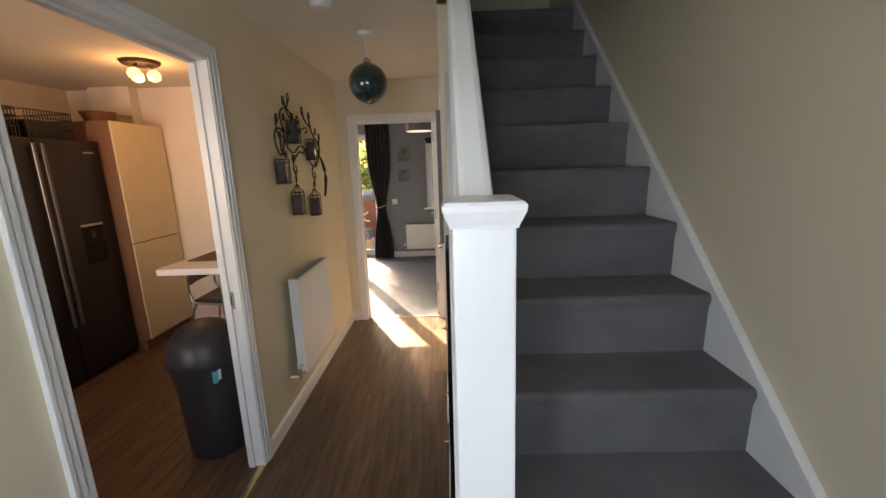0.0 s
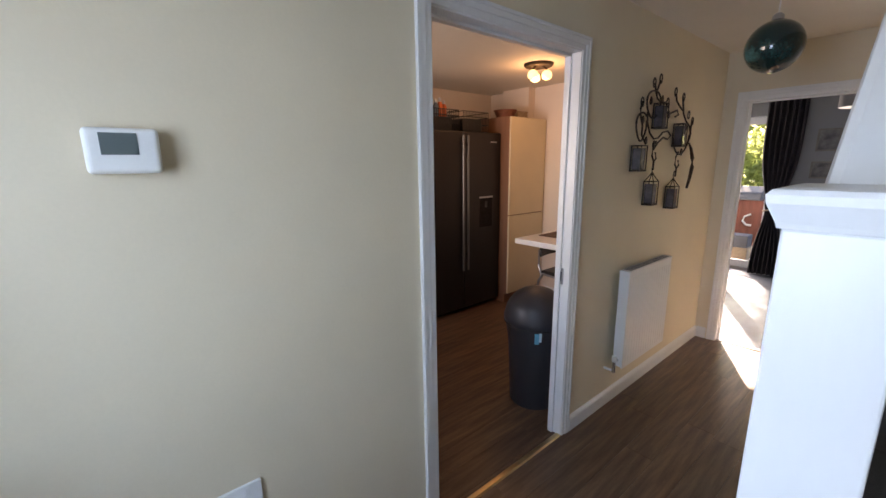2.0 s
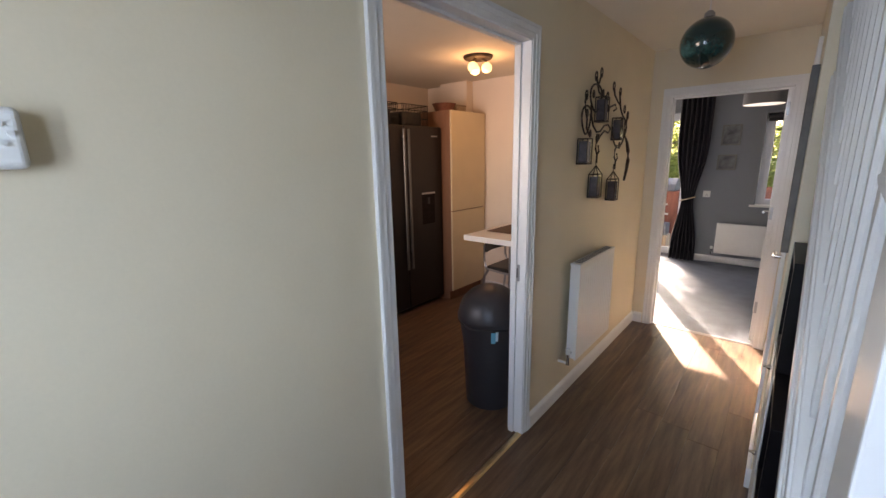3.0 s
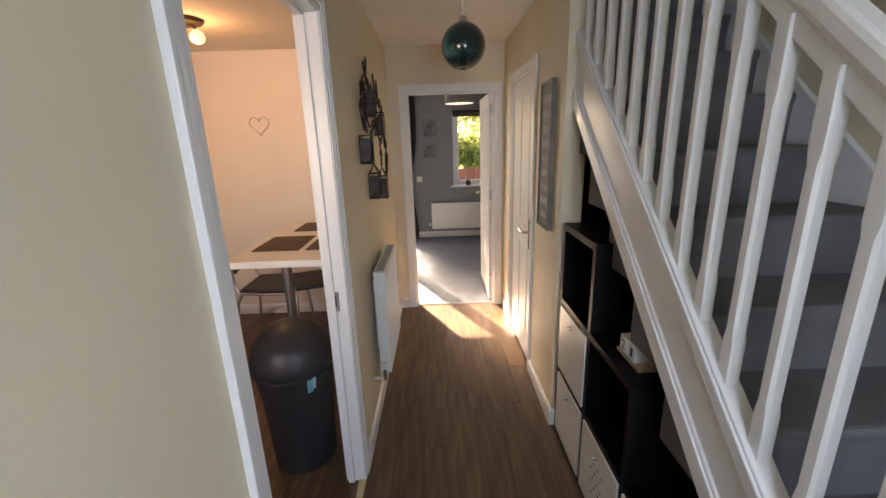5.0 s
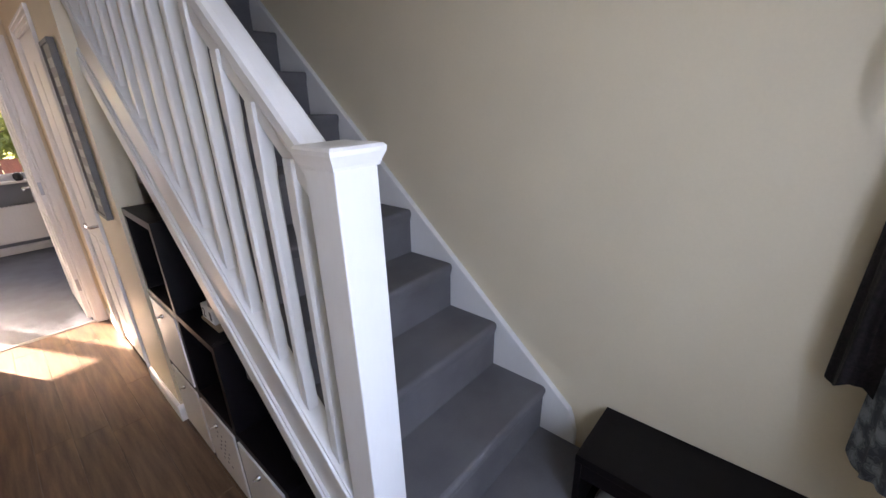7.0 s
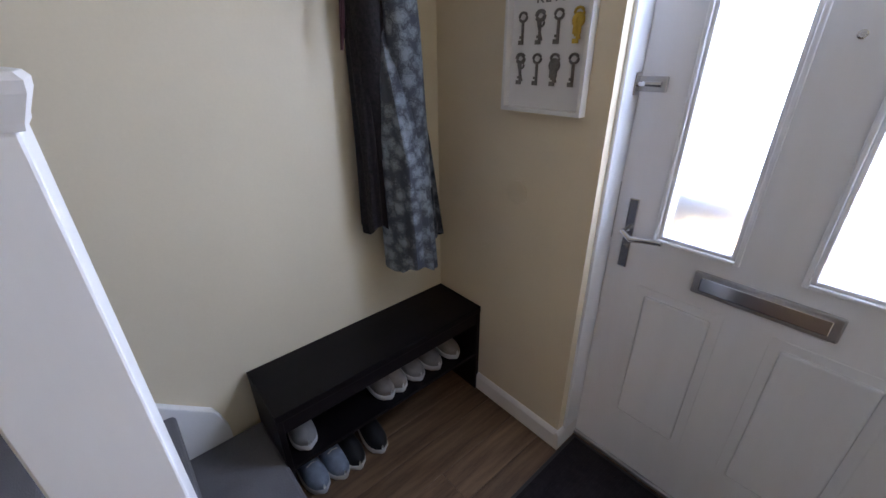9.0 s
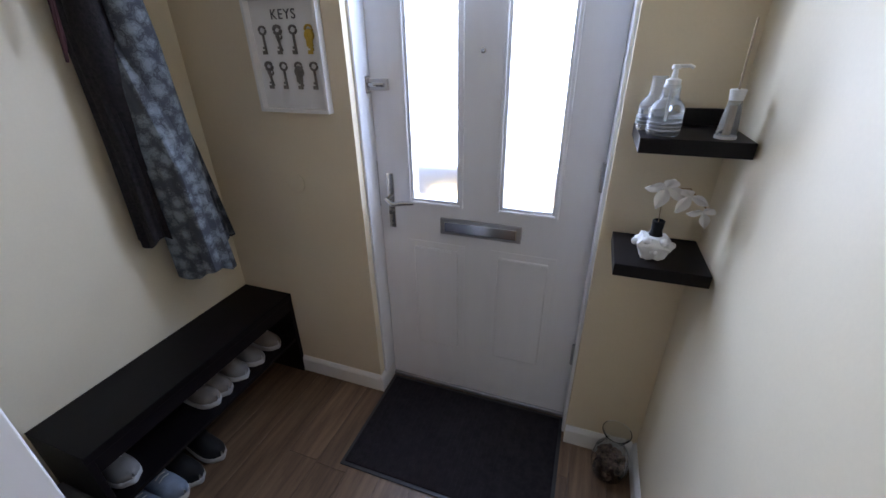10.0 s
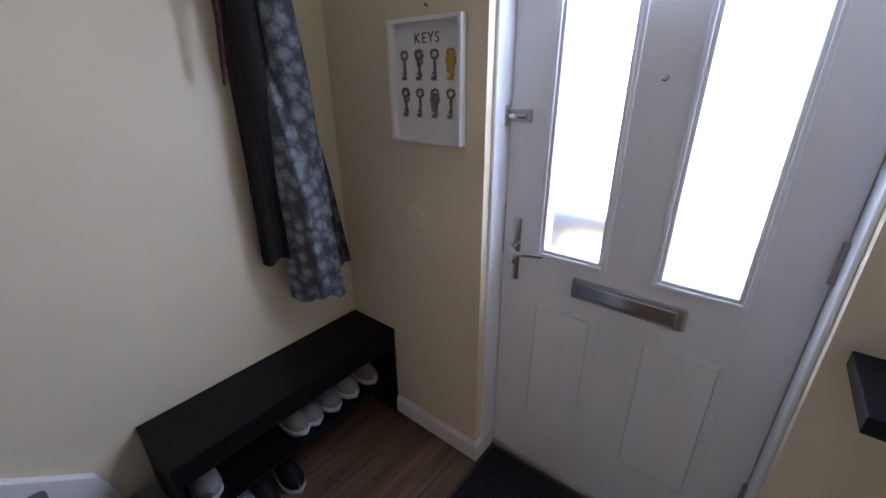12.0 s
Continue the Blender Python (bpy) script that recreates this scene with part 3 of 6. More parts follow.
box(DL0, DL1, YD - 0.044, YD, GZ1, FDH - 0.055, bm=bm)
for a, b in ((0, 1), (2, 3), (4, 5)):
    box(cuts_x[a], cuts_x[b], YD - 0.044, YD, GZ0, GZ1, bm=bm)
bmesh.ops.remove_doubles(bm, verts=bm.verts, dist=0.0001)
leaf = part("door_leaf", bm, upvc_white, fd, "white wood-grained door leaf")
for x0, x1 in PANES:
    pane = part("pane", box(x0 - 0.004, x1 + 0.004, YD - 0.028, YD - 0.018, GZ0 - 0.004, GZ1 + 0.004), frosted_glass, leaf, "frosted glass pane")
    pane.visible_shadow = False
    for k, (o, hgt) in enumerate(((0.0, 0.006), (0.012, 0.011))):
        w = 0.012
        bm = box(x0 - o - w, x0 - o, YD - 0.001, YD + hgt, GZ0 - o - w, GZ1 + o + w, 0.003)
        box(x1 + o, x1 + o + w, YD - 0.001, YD + hgt, GZ0 - o - w, GZ1 + o + w, 0.003, bm)
        box(x0 - o, x1 + o, YD - 0.001, YD + hgt, GZ0 - o - w, GZ0 - o, 0.003, bm)
        box(x0 - o, x1 + o, YD - 0.001, YD + hgt, GZ1 + o, GZ1 + o + w, 0.003, bm)
        part("pane_bead", bm, upvc_white, leaf)
for x0, x1 in ((-0.53, -0.30), (-0.165, 0.06)):
    for z0, z1 in ((0.25, 0.785),):
        bm = box(x0 - 0.012, x1 + 0.012, YD - 0.001, YD + 0.002, z0 - 0.012, z1 + 0.012, 0.0015)
        box(x0 + 0.016, x1 - 0.016, YD + 0.001, YD + 0.009, z0 + 0.016, z1 - 0.016, 0.0075, bm, 4)
        part("moulded_panel", bm, upvc_white, leaf)
lb = part("letterbox", box(-0.405, -0.075, YD - 0.001, YD + 0.012, 0.845, 0.915, 0.005), satin_metal, fd, "brushed metal letterbox plate")
part("letterbox_flap", box(-0.385, -0.095, YD + 0.010, YD + 0.016, 0.858, 0.902, 0.003), chrome, lb)
lever_handle(fd, 0.138, YD, 0.96, 0, 1, -1, plate=0.235)
part("key_cylinder", lathe([(0.009, 0), (0.009, 0.014)], 0.138, YD + 0.004, 0.915, 12, axis="y"), chrome, fd)
part("spyhole", lathe([(0.009, 0), (0.009, 0.004), (0.006, 0.006)], -0.232, YD - 0.001, 1.512, 16, axis="y"), chrome, fd)
la = part("door_latch", box(0.115, 0.195, YD - 0.001, YD + 0.012, 1.385, 1.425, 0.003), satin_metal, fd, "chrome door restrictor")
part("latch_arm", tube([(0.205, YD + 0.02, 1.405), (0.165, YD + 0.024, 1.405), (0.125, YD + 0.02, 1.405)], 0.008, seg=8), chrome, la)
part("latch_keeper", box(0.188, 0.202, YD + 0.001, YD + 0.035, 1.375, 1.435, 0.003), chrome, la)
for z in (0.32, 1.08, 1.72):
    part("hinge", tube([(FD0 + 0.014, YD + 0.008, z), (FD0 + 0.014, YD + 0.008, z + 0.1)], 0.009, seg=10), satin_metal, fd, "steel hinge")
part("lock_strip", box(DL1 + 0.001, DL1 + 0.005, YD - 0.004, YD + 0.002, 0.93, 1.12), satin_metal, fd)
part("sill_bar", box(FD0, FD1, YD - 0.06, YD + 0.012, 0.0, 0.018, 0.003), satin_metal, fd, "metal door sill")

# ---- stairs ----
st = thing("staircase", 0.5, 1.6, 0, "white painted stairs with grey carpet and spindles", "staircase")
SX0, SX1 = 0.075, XE - 0.03
for n in range(1, N_STEPS + 1):
    y0, z1 = nose_y(n), 0.045 + RISE * n
    back = y0 + GOING + 0.02
    if n == N_STEPS:
        back = y0 + 0.05
    z0 = 0.0 if n == 1 else z1 - RISE - 0.02
    prof = [(y0 + 0.016, z0), (y0 + 0.011, z1 - 0.055), (y0 + 0.005, z1 - 0.036), (y0 + 0.001, z1 - 0.022), (y0 + 0.002, z1 - 0.012), (y0 + 0.007, z1 - 0.004), (y0 + 0.015, z1 - 0.0005), (y0 + 0.03, z1), (back, z1 - 0.001), (back, z0)]
    part("step", prism(prof, "x", SX0, SX1), stair_carpet, st, "grey carpeted step")


def rake(y):
    return y * 0.889


def sloped(name, x0, x1, c_low, c_high, ya, yb, mat=None, bevel=0.003, parent=None, label=""):
    """A bar that rises with the flight: z = c + rake(y) between c_low and c_high."""
    prof = [(ya, c_low + rake(ya)), (yb, c_low + rake(yb)), (yb, c_high + rake(yb)), (ya, c_high + rake(ya))]
    return part(name, prism(prof, "x", x0, x1, bevel=bevel), mat or gloss_white, parent or st, label)


prof = [(0.40, 0.0), (0.40, 0.30), (0.415, 0.360), (0.43, 0.398), (nose_y(12) + 0.06, 0.405 + PITCH * (nose_y(12) + 0.06 - 0.43)), (nose_y(12) + 0.06, UP - 0.2), (0.9, 0.0)]
part("wall_string", prism(prof, "x", XE - 0.03, XE - 0.001, bevel=0.004), gloss_white, st, "white wall string")
# outer string, its beads, base rail and handrail
S0, S1 = 0.60, 2.13
part("outer_string", prism([(S0, -0.155 + rake(S0)), (S1, -0.155 + rake(S1)), (S1, 0.06 + rake(S1)), (S0, 0.06 + rake(S0))], "x", 0.042, 0.074, bevel=0.003), gloss_white, st)
sloped("string_bead", 0.028, 0.046, -0.205, -0.13, S0, 2.128)
sloped("string_bead", 0.034, 0.046, -0.135, -0.115, S0, 2.128)
sloped("base_rail", 0.030, 0.094, 0.045, 0.092, S0, 2.128)
sloped("base_rail_bead", 0.036, 0.088, 0.09, 0.104, S0, 2.128)
HB = (HC - 0.93) / 0.889
sloped("handrail", 0.047, 0.109, 0.865, 0.930, 0.595, HB + 0.25, bevel=0.014)
sloped("handrail_lower", 0.057, 0.097, 0.815, 0.870, 0.595, HB + 0.25, bevel=0.006)
# newel
NX0, NX1, NY0, NY1 = 0.037, 0.127, 0.510, 0.600
newel = part("newel_post", box(NX0, NX1, NY0, NY1, 0, 1.444, 0.003), gloss_white, st, "white square newel post")
cb = bmesh.new()
levels = ((0.003, 1.444), (0.004, 1.449), (0.012, 1.468), (0.013, 1.476), (0.009, 1.481), (0.0, 1.483))
rings = []
for o, z in levels:
    rings.append([cb.verts.new(p) for p in ((NX0 - o, NY0 - o, z), (NX1 + o, NY0 - o, z), (NX1 + o, NY1 + o, z), (NX0 - o, NY1 + o, z))])
for p, q in zip(rings, rings[1:]):
    for k in range(4):
        cb.faces.new((p[k], p[(k + 1) % 4], q[(k + 1) % 4], q[k]))
cb.faces.new(rings[0][::-1])
cb.faces.new(rings[-1])
part("newel_cap", cb, gloss_white, newel, "flared square cap")


def spindle(y):
    zb = 0.095 + rake(y)
    zt = min(0.835 + rake(y), HC + 0.15)
    a, cx, c = 0.0155, 0.065, 0.0
    own = bmesh.new()

    def ring(z, r, ch):
        p = [(cx - r, y - r + ch), (cx - r + ch, y - r), (cx + r - ch, y - r), (cx + r, y - r + ch), (cx + r, y + r - ch), (cx + r - ch, y + r), (cx - r + ch, y + r), (cx - r, y + r - ch)]
        return [own.verts.new((u, v, z)) for u, v in p]
    zs = [(zb - 0.03, 0.0015), (zb + 0.10, 0.0015), (zb + 0.125, 0.006), (zt - 0.145, 0.006), (zt - 0.12, 0.0015), (zt + 0.01, 0.0015)]
    rs = [ring(z, a, ch) for z, ch in zs]
    for p, q in zip(rs, rs[1:]):
        for k in range(8):
            own.faces.new((p[k], p[(k + 1) % 8], q[(k + 1) % 8], q[k]))
    own.faces.new(rs[0][::-1])
    own.faces.new(rs[-1])
    part("baluster", own, gloss_white, st)


for i in range(13):
    spindle(0.682 + i * 0.1155)

# ---- storage under the stairs ----
CUBE = 0.375
# Depth stretched so black boards stand in for the shade under the stairs
SD = 0.78
su = thing("storage_unit", 0.2, 1.7, 0, "stepped black-brown cube shelving with pale doors under the stairs", "storage unit")
th = 0.03
cols = [(1.71, 2.085, 3), (1.335, 1.71, 2), (0.96, 1.335, 1)]
for (ya, yb, n) in cols:
    top = n * CUBE + th
    part("side_panel", box(0.010, SD, ya - th / 2, ya + th / 2, 0.0, top, 0.001), black_wood, su)
    for k in range(n + 1):
        part("shelf", box(0.010, SD, ya + th / 2, yb - th / 2, k * CUBE, k * CUBE + th, 0.001), black_wood, su)
    part("back_panel", box(SD - 0.008, SD, ya + th / 2, yb - th / 2, th, top - th), black_wood, su)
part("side_panel", box(0.010, SD, 2.085 - th / 2, 2.085 + th / 2, 0.0, 3 * CUBE + th, 0.001), black_wood, su)
doors = [(1.71, 2.085, 0), (1.71, 2.085, 1), (1.335, 1.71, 0), (0.96, 1.335, 0)]
for k, (ya, yb, lev) in enumerate(doors):
    z0 = lev * CUBE + th + 0.003
    dd = part("door", box(0.004, 0.018, ya + th / 2 + 0.003, yb - th / 2 - 0.003, z0, z0 + CUBE - th - 0.006, 0.001), storage_white, su, "pale cube door with a round knob")
    if k == 2:
        for r in range(5):
            for c in range(3):
                part("perforation", lathe([(0.006, 0), (0.006, 0.001)], 0.0032, (ya + yb) / 2 - 0.04 + c * 0.04 + (r % 2) * 0.02 - 0.01, z0 + 0.10 + r * 0.035, 8, axis="x"), ink_dark, dd, "dark round hole")
    part("knob", lathe([(0.004, 0), (0.005, 0.010), (0.010, 0.016), (0.010, 0.022), (0.006, 0.025)], -0.021, (ya + yb) / 2, z0 + (CUBE - th) - 0.05, 12, axis="x"), chrome, dd, "chrome knob", smooth=True)
SH = 2 * CUBE + th
cb_ = thing("block_calendar", 0.095, 1.49, SH, "small pale wooden block calendar on the dark shelving", "calendar")
part("base", box(0.062, 0.128, 1.405, 1.570, SH + 0.0005, SH + 0.014, 0.003), wicker_pale, cb_, "pale wooden base")
part("back_rest", box(0.116, 0.128, 1.410, 1.565, SH + 0.0145, SH + 0.060, 0.002), wicker_pale, cb_)
for k, yy in enumerate((1.528, 1.470)):
    blk = part("number_block", box(0.066, 0.114, yy - 0.027, yy + 0.027, SH + 0.0145, SH + 0.074, 0.003), paper_white, cb_, "white number block")
    if k == 0:
        cu = bpy.data.curves.new("numeral", "FONT")
        cu.body = "2"
        cu.size, cu.extrude, cu.align_x = 0.052, 0.0006, "CENTER"
        tmp = bpy.data.objects.new("numeral_tmp", cu)
        scene.collection.objects.link(tmp)
        me = bpy.data.meshes.new_from_object(tmp.evaluated_get(bpy.context.evaluated_depsgraph_get()))
        bpy.data.objects.remove(tmp)
        me.transform(pose(0.0655 - 0.095, yy - 1.49, 0.026, 90, 0, -90))
        me.materials.clear()
        me.materials.append(ink_dark)
        ob = new("numeral", me)
        ob.parent = blk
        tagged(ob, "dark printed numeral")
    else:
        part("numeral_bar", box(0.0648, 0.0662, yy - 0.012, yy + 0.004, SH + 0.028, SH + 0.062), ink_dark, blk, "dark illegible numeral")


# ---- radiators ----
def radiator(name, axis, a, b, face, n, z0, z1, label):
    """A panel radiator from a to b along an axis; the wall's face at face, the normal n (+1/-1) points into the room."""
    mid = (a + b) / 2
    t = thing(name, *((face + n * 0.06, mid) if axis == "y" else (mid, face + n * 0.06)), z0, label, "radiator")

    def bx(u0, u1, d0, d1, za, zb, bv=0.0, bm=None):
        d0, d1 = sorted((face + n * d0, face + n * d1))
        return box(d0, d1, u0, u1, za, zb, bv, bm) if axis == "y" else box(u0, u1, d0, d1, za, zb, bv, bm)
    fp = part("front_panel", bx(a, b, 0.082, 0.094, z0, z1 - 0.01, 0.003), radiator_white, t)
    k = a + 0.03
    while k < b - 0.03:
        part("flute", bx(k, k + 0.018, 0.0935, 0.0960, z0 + 0.03, z1 - 0.045, 0.0012), radiator_white, fp)
        k += 0.035
    part("rear_panel", bx(a, b, 0.035, 0.045, z0, z1 - 0.01, 0.003), radiator_white, t)
    bm = bx(a - 0.004, b + 0.004, 0.032, 0.097, z1 - 0.012, z1 + 0.002, 0.003)
    part("top_grille", bm, radiator_white, t)
    bm = None
    k = a + 0.03
    while k < b - 0.05:
        bm = bx(k, k + 0.022, 0.042, 0.086, z1 + 0.0015, z1 + 0.0035, 0, bm)
        k += 0.034
    part("grille_slots", bm, shade_grey, t, "grey grille slots")
    for u in (a - 0.002, b - 0.004):
        part("end_cover", bx(u, u + 0.006, 0.034, 0.095, z0 + 0.01, z1 - 0.008, 0.002), radiator_white, t)
    for u, s in ((a, -1), (b, 1)):
        def pt(uu, d, z):
            return (face + n * d, uu, z) if axis == "y" else (uu, face + n * d, z)
        v = part("valve", tube([pt(u, 0.06, z0 + 0.05), pt(u + s * 0.035, 0.06, z0 + 0.05), pt(u + s * 0.035, 0.06, z0 - 0.02)], 0.011, seg=10), chrome, t, "chrome valve", smooth=True)
        part("valve_cap", tube([pt(u + s * 0.035, 0.06, z0 + 0.05), pt(u + s * 0.035, 0.06, z0 + 0.085)], 0.014, seg=10), white_plastic, v)
        part("pipe", tube([pt(u + s * 0.035, 0.06, z0 - 0.012), pt(u + s * 0.035, 0.0, z0 - 0.012)], 0.0075, seg=8), radiator_white, t)
    for u in (a + 0.15, b - 0.15):
        part("bracket", bx(u, u + 0.03, 0.0, 0.036, z0 + 0.08, z1 - 0.1), radiator_white, t)
    return t


radiator("radiator", "y", 2.27, 2.86, XW, 1, 0.27, 0.88, "white hall panel radiator with top grille")
radiator("radiator", "x", -0.70, 0.50, YL, -1, 0.15, 0.56, "white living room panel radiator below the window")


# ---- hall fixtures ----
def globe_pendant():
    cx, cy, cz, r = -0.43, 2.51, 2.02, 0.115
    t = thing("pendant_lamp", cx, cy, HC, "round teal crackle glass pendant on a white cord", "pendant lamp")
    prof = [(0.02, -r * 0.99)] + [(r * math.sin(a), -r * math.cos(a)) for a in [0.3 + i * (math.pi - 0.6) / 14 for i in range(15)]] + [(0.025, r)]
    sh = part("shade", lathe(prof, cx, cy, cz, 32), teal_mat, t, "teal glass globe", smooth=True)
    part("collar", lathe([(0.024, 0), (0.022, 0.02), (0.012, 0.03)], cx, cy, cz + r - 0.003, 16), satin_metal, t)
    part("cord", tube([(cx, cy, cz + r + 0.02), (cx, cy, HC - 0.02)], 0.003, seg=8), white_plastic, t)
    part("ceiling_rose", lathe([(0.045, -0.022), (0.05, -0.006), (0.05, 0)], cx, cy, HC, 20), white_plastic, t, smooth=True)


globe_pendant()
sd = thing("smoke_detector", -0.545, 2.03, HC, "white round smoke alarm on the ceiling", "smoke alarm")
part("base", lathe([(0.055, -0.012), (0.058, 0)], -0.545, 2.03, HC, 24), white_plastic, sd, smooth=True)
part("cover", lathe([(0.03, -0.038), (0.044, -0.034), (0.052, -0.012)], -0.545, 2.03, HC, 24), white_plastic, sd, smooth=True)

tm = thing("thermostat", XS, 0.06, 1.53, "white wall thermostat with a grey screen", "thermostat")
part("back_box", box(XS, XS + 0.016, 0.010, 0.115, 1.50, 1.578, 0.003), white_plastic, tm)
part("casing", box(XS + 0.009, XS + 0.036, 0.001, 0.123, 1.495, 1.584, 0.010, seg=4), white_plastic, tm, smooth=False)
part("screen", box(XS + 0.0355, XS + 0.0372, 0.026, 0.086, 1.532, 1.574, 0.0005), lcd_grey, tm, "grey liquid crystal screen")
for k in range(3):
    part("button", lathe([(0.0045, 0), (0.0045, 0.003)], XS + 0.0355, 0.099 + 0.010 * (k % 2), 1.532 + k * 0.014, 10, axis="x"), white_plastic, tm)


def socket(name, axis, u, face, n, z, label, double=True):
    w = 0.073 if double else 0.043
    t = thing(name, *((face, u) if axis == "y" else (u, face)), z, label, "socket")
    d0, d1 = sorted((face, face + n * 0.009))
    part("face_plate", box(d0, d1, u - w, u + w, z - 0.043, z + 0.043, 0.003) if axis == "y" else box(u - w, u + w, d0, d1, z - 0.043, z + 0.043, 0.003), white_plastic, t)
    for s in (-1, 1) if double else (0,):
        c = u + s * 0.035
        e0, e1 = sorted((face + n * 0.0085, face + n * 0.0095))
        e2, e3 = sorted((face + n * 0.0085, face + n * 0.012))
        bm = None
        for du, dz in ((0, -0.004), (-0.011, -0.022), (0.011, -0.022)):
            q = (c + du - 0.003, c + du + 0.003)
            bm = box(e0, e1, *q, z + dz - 0.004, z + dz + 0.004, bm=bm) if axis == "y" else box(*q, e0, e1, z + dz - 0.004, z + dz + 0.004, bm=bm)
        part("pin_holes", bm, ink_dark, t)
        part("switch", box(e2, e3, c - 0.005, c + 0.005, z + 0.014, z + 0.032, 0.001) if axis == "y" else box(c - 0.005, c + 0.005, e2, e3, z + 0.014, z + 0.032, 0.001), white_plastic, t)
    return t


socket("socket", "y", 0.165, XS, 1, 0.62, "white double socket low on the hall wall")
socket("light_switch", "x", -0.875, YL, -1, 0.945, "white switch plate on the grey wall", double=False)


# candle sconce
def sconce():
    X = XW + 0.03
    t = thing("wall_sconce", XW, 2.75, 1.2, "dark scrolled iron candle sconce with smoky glass holders", "wall sconce")

    def ring(cy, cz, ry, rz, a0=0.0, a1=6.28, end=1.0):
        out = []
        for i in range(25):
            k = i / 24
            a = a0 + (a1 - a0) * k
            q = 1 + (end - 1) * k
            out.append((X + 0.004 * math.sin(a * 2), cy + q * ry * math.cos(a), cz + q * rz * math.sin(a)))
        return out
    stems = [
        ring(2.52, 1.823, 0.088, 0.076), ring(2.39, 1.69, 0.068, 0.082, 0.9, 6.9, 0.85),
        [(X, 2.375, 1.83), (X, 2.36, 1.79), (X, 2.37, 1.75), (X, 2.40, 1.70), (X, 2.40, 1.65), (X, 2.45, 1.61)],
        [(X, 2.45, 1.78), (X, 2.46, 1.72), (X, 2.50, 1.665), (X, 2.56, 1.633), (X, 2.62, 1.64), (X, 2.68, 1.675), (X, 2.75, 1.685), (X, 2.80, 1.66), (X, 2.76, 1.635), (X, 2.69, 1.645), (X, 2.62, 1.61), (X, 2.57, 1.57)],
        [(X, 2.51, 1.94), (X, 2.53, 1.90), (X, 2.56, 1.86), (X, 2.62, 1.84), (X, 2.68, 1.85), (X, 2.71, 1.82), (X, 2.69, 1.79)],
        [(X, 2.58, 1.96), (X, 2.56, 1.92), (X, 2.54, 1.89)],
        [(X, 2.69, 1.80), (X, 2.74, 1.785), (X, 2.80, 1.80), (X, 2.86, 1.815), (X, 2.89, 1.79), (X, 2.84, 1.775)],
        [(X, 2.93, 1.90), (X, 2.95, 1.85), (X, 2.97, 1.80), (X, 3.02, 1.76), (X, 3.09, 1.73), (X, 3.13, 1.68)],
        [(X, 2.82, 1.91), (X, 2.84, 1.87), (X, 2.90, 1.84), (X, 2.95, 1.82)],
        [(X, 3.13, 1.77), (X, 3.12, 1.72), (X, 3.12, 1.66), (X, 3.08, 1.60)],
        ring(2.97, 1.66, 0.135, 0.115, 3.0, 6.4),
        [(X, 2.60, 1.62), (X, 2.565, 1.59), (X, 2.56, 1.535), (X, 2.59, 1.50), (X, 2.62, 1.52), (X, 2.60, 1.555)],
        [(X, 2.59, 1.50), (X, 2.59, 1.45)],
        [(X, 2.95, 1.56), (X, 2.92, 1.53), (X, 2.915, 1.48), (X, 2.95, 1.455), (X, 2.98, 1.475), (X, 2.96, 1.505)],
        [(X, 2.945, 1.455), (X, 2.94, 1.40)]]
    for st_ in stems:
        part("scroll", tube(st_, 0.0056, seg=6), iron_brown, t, smooth=True)
    part("tail", tube([(X, 3.12, 1.62), (X, 3.17, 1.58), (X, 3.21, 1.52), (X, 3.225, 1.46), (X, 3.20, 1.38), (X, 3.165, 1.315)], [0.005, 0.010, 0.013, 0.013, 0.011, 0.008], seg=8), iron_brown, t, smooth=True)
    for cy, cz in ((2.505, 1.94), (2.585, 1.97), (2.375, 1.825), (2.815, 1.92), (2.945, 1.90), (3.136, 1.765), (2.71, 1.85), (3.06, 1.80)):
        loop = [(X, cy + 0.016 * math.cos(a), cz + 0.026 * math.sin(a)) for a in [i * math.pi / 5 for i in range(10)]]
        part("leaf", tube(loop, 0.004, seg=6, closed=True), iron_brown, t, smooth=True)
    for cy, cz in ((2.40, 1.73), (2.46, 1.62), (2.48, 1.84), (2.63, 1.86), (2.74, 1.78), (3.03, 1.72), (3.00, 1.56), (2.57, 1.60)):
        leafpts = [(0.0, -0.022), (0.012, -0.010), (0.011, 0.008), (0.0, 0.024), (-0.011, 0.008), (-0.012, -0.010)]
        part("leaf", prism([(cy + u, cz + v) for u, v in leafpts], "x", X - 0.004, X + 0.004), iron_brown, t)
    D0, D1, W = -0.022, 0.034, 0.036
    for cy, cz, hang in ((2.61, 1.70, 0), (2.375, 1.455, 0), (2.93, 1.60, 0), (2.57, 1.248, 1), (2.90, 1.202, 1)):
        h = part("candle_holder", box(X + D0 - 0.004, X + D1 + 0.004, cy - W - 0.004, cy + W + 0.004, cz - 0.008, cz + 0.004, 0.002), iron_brown, t)
        bm = None
        for dx in (D0, D1):
            for dy in (-W, W):
                bm = tube([(X + dx, cy + dy, cz), (X + dx, cy + dy, cz + 0.135)], 0.0032, bm, 6)
        z = cz + 0.135
        bm = tube([(X + D0, cy - W, z), (X + D1, cy - W, z), (X + D1, cy + W, z), (X + D0, cy + W, z)], 0.0032, bm, 6, True)
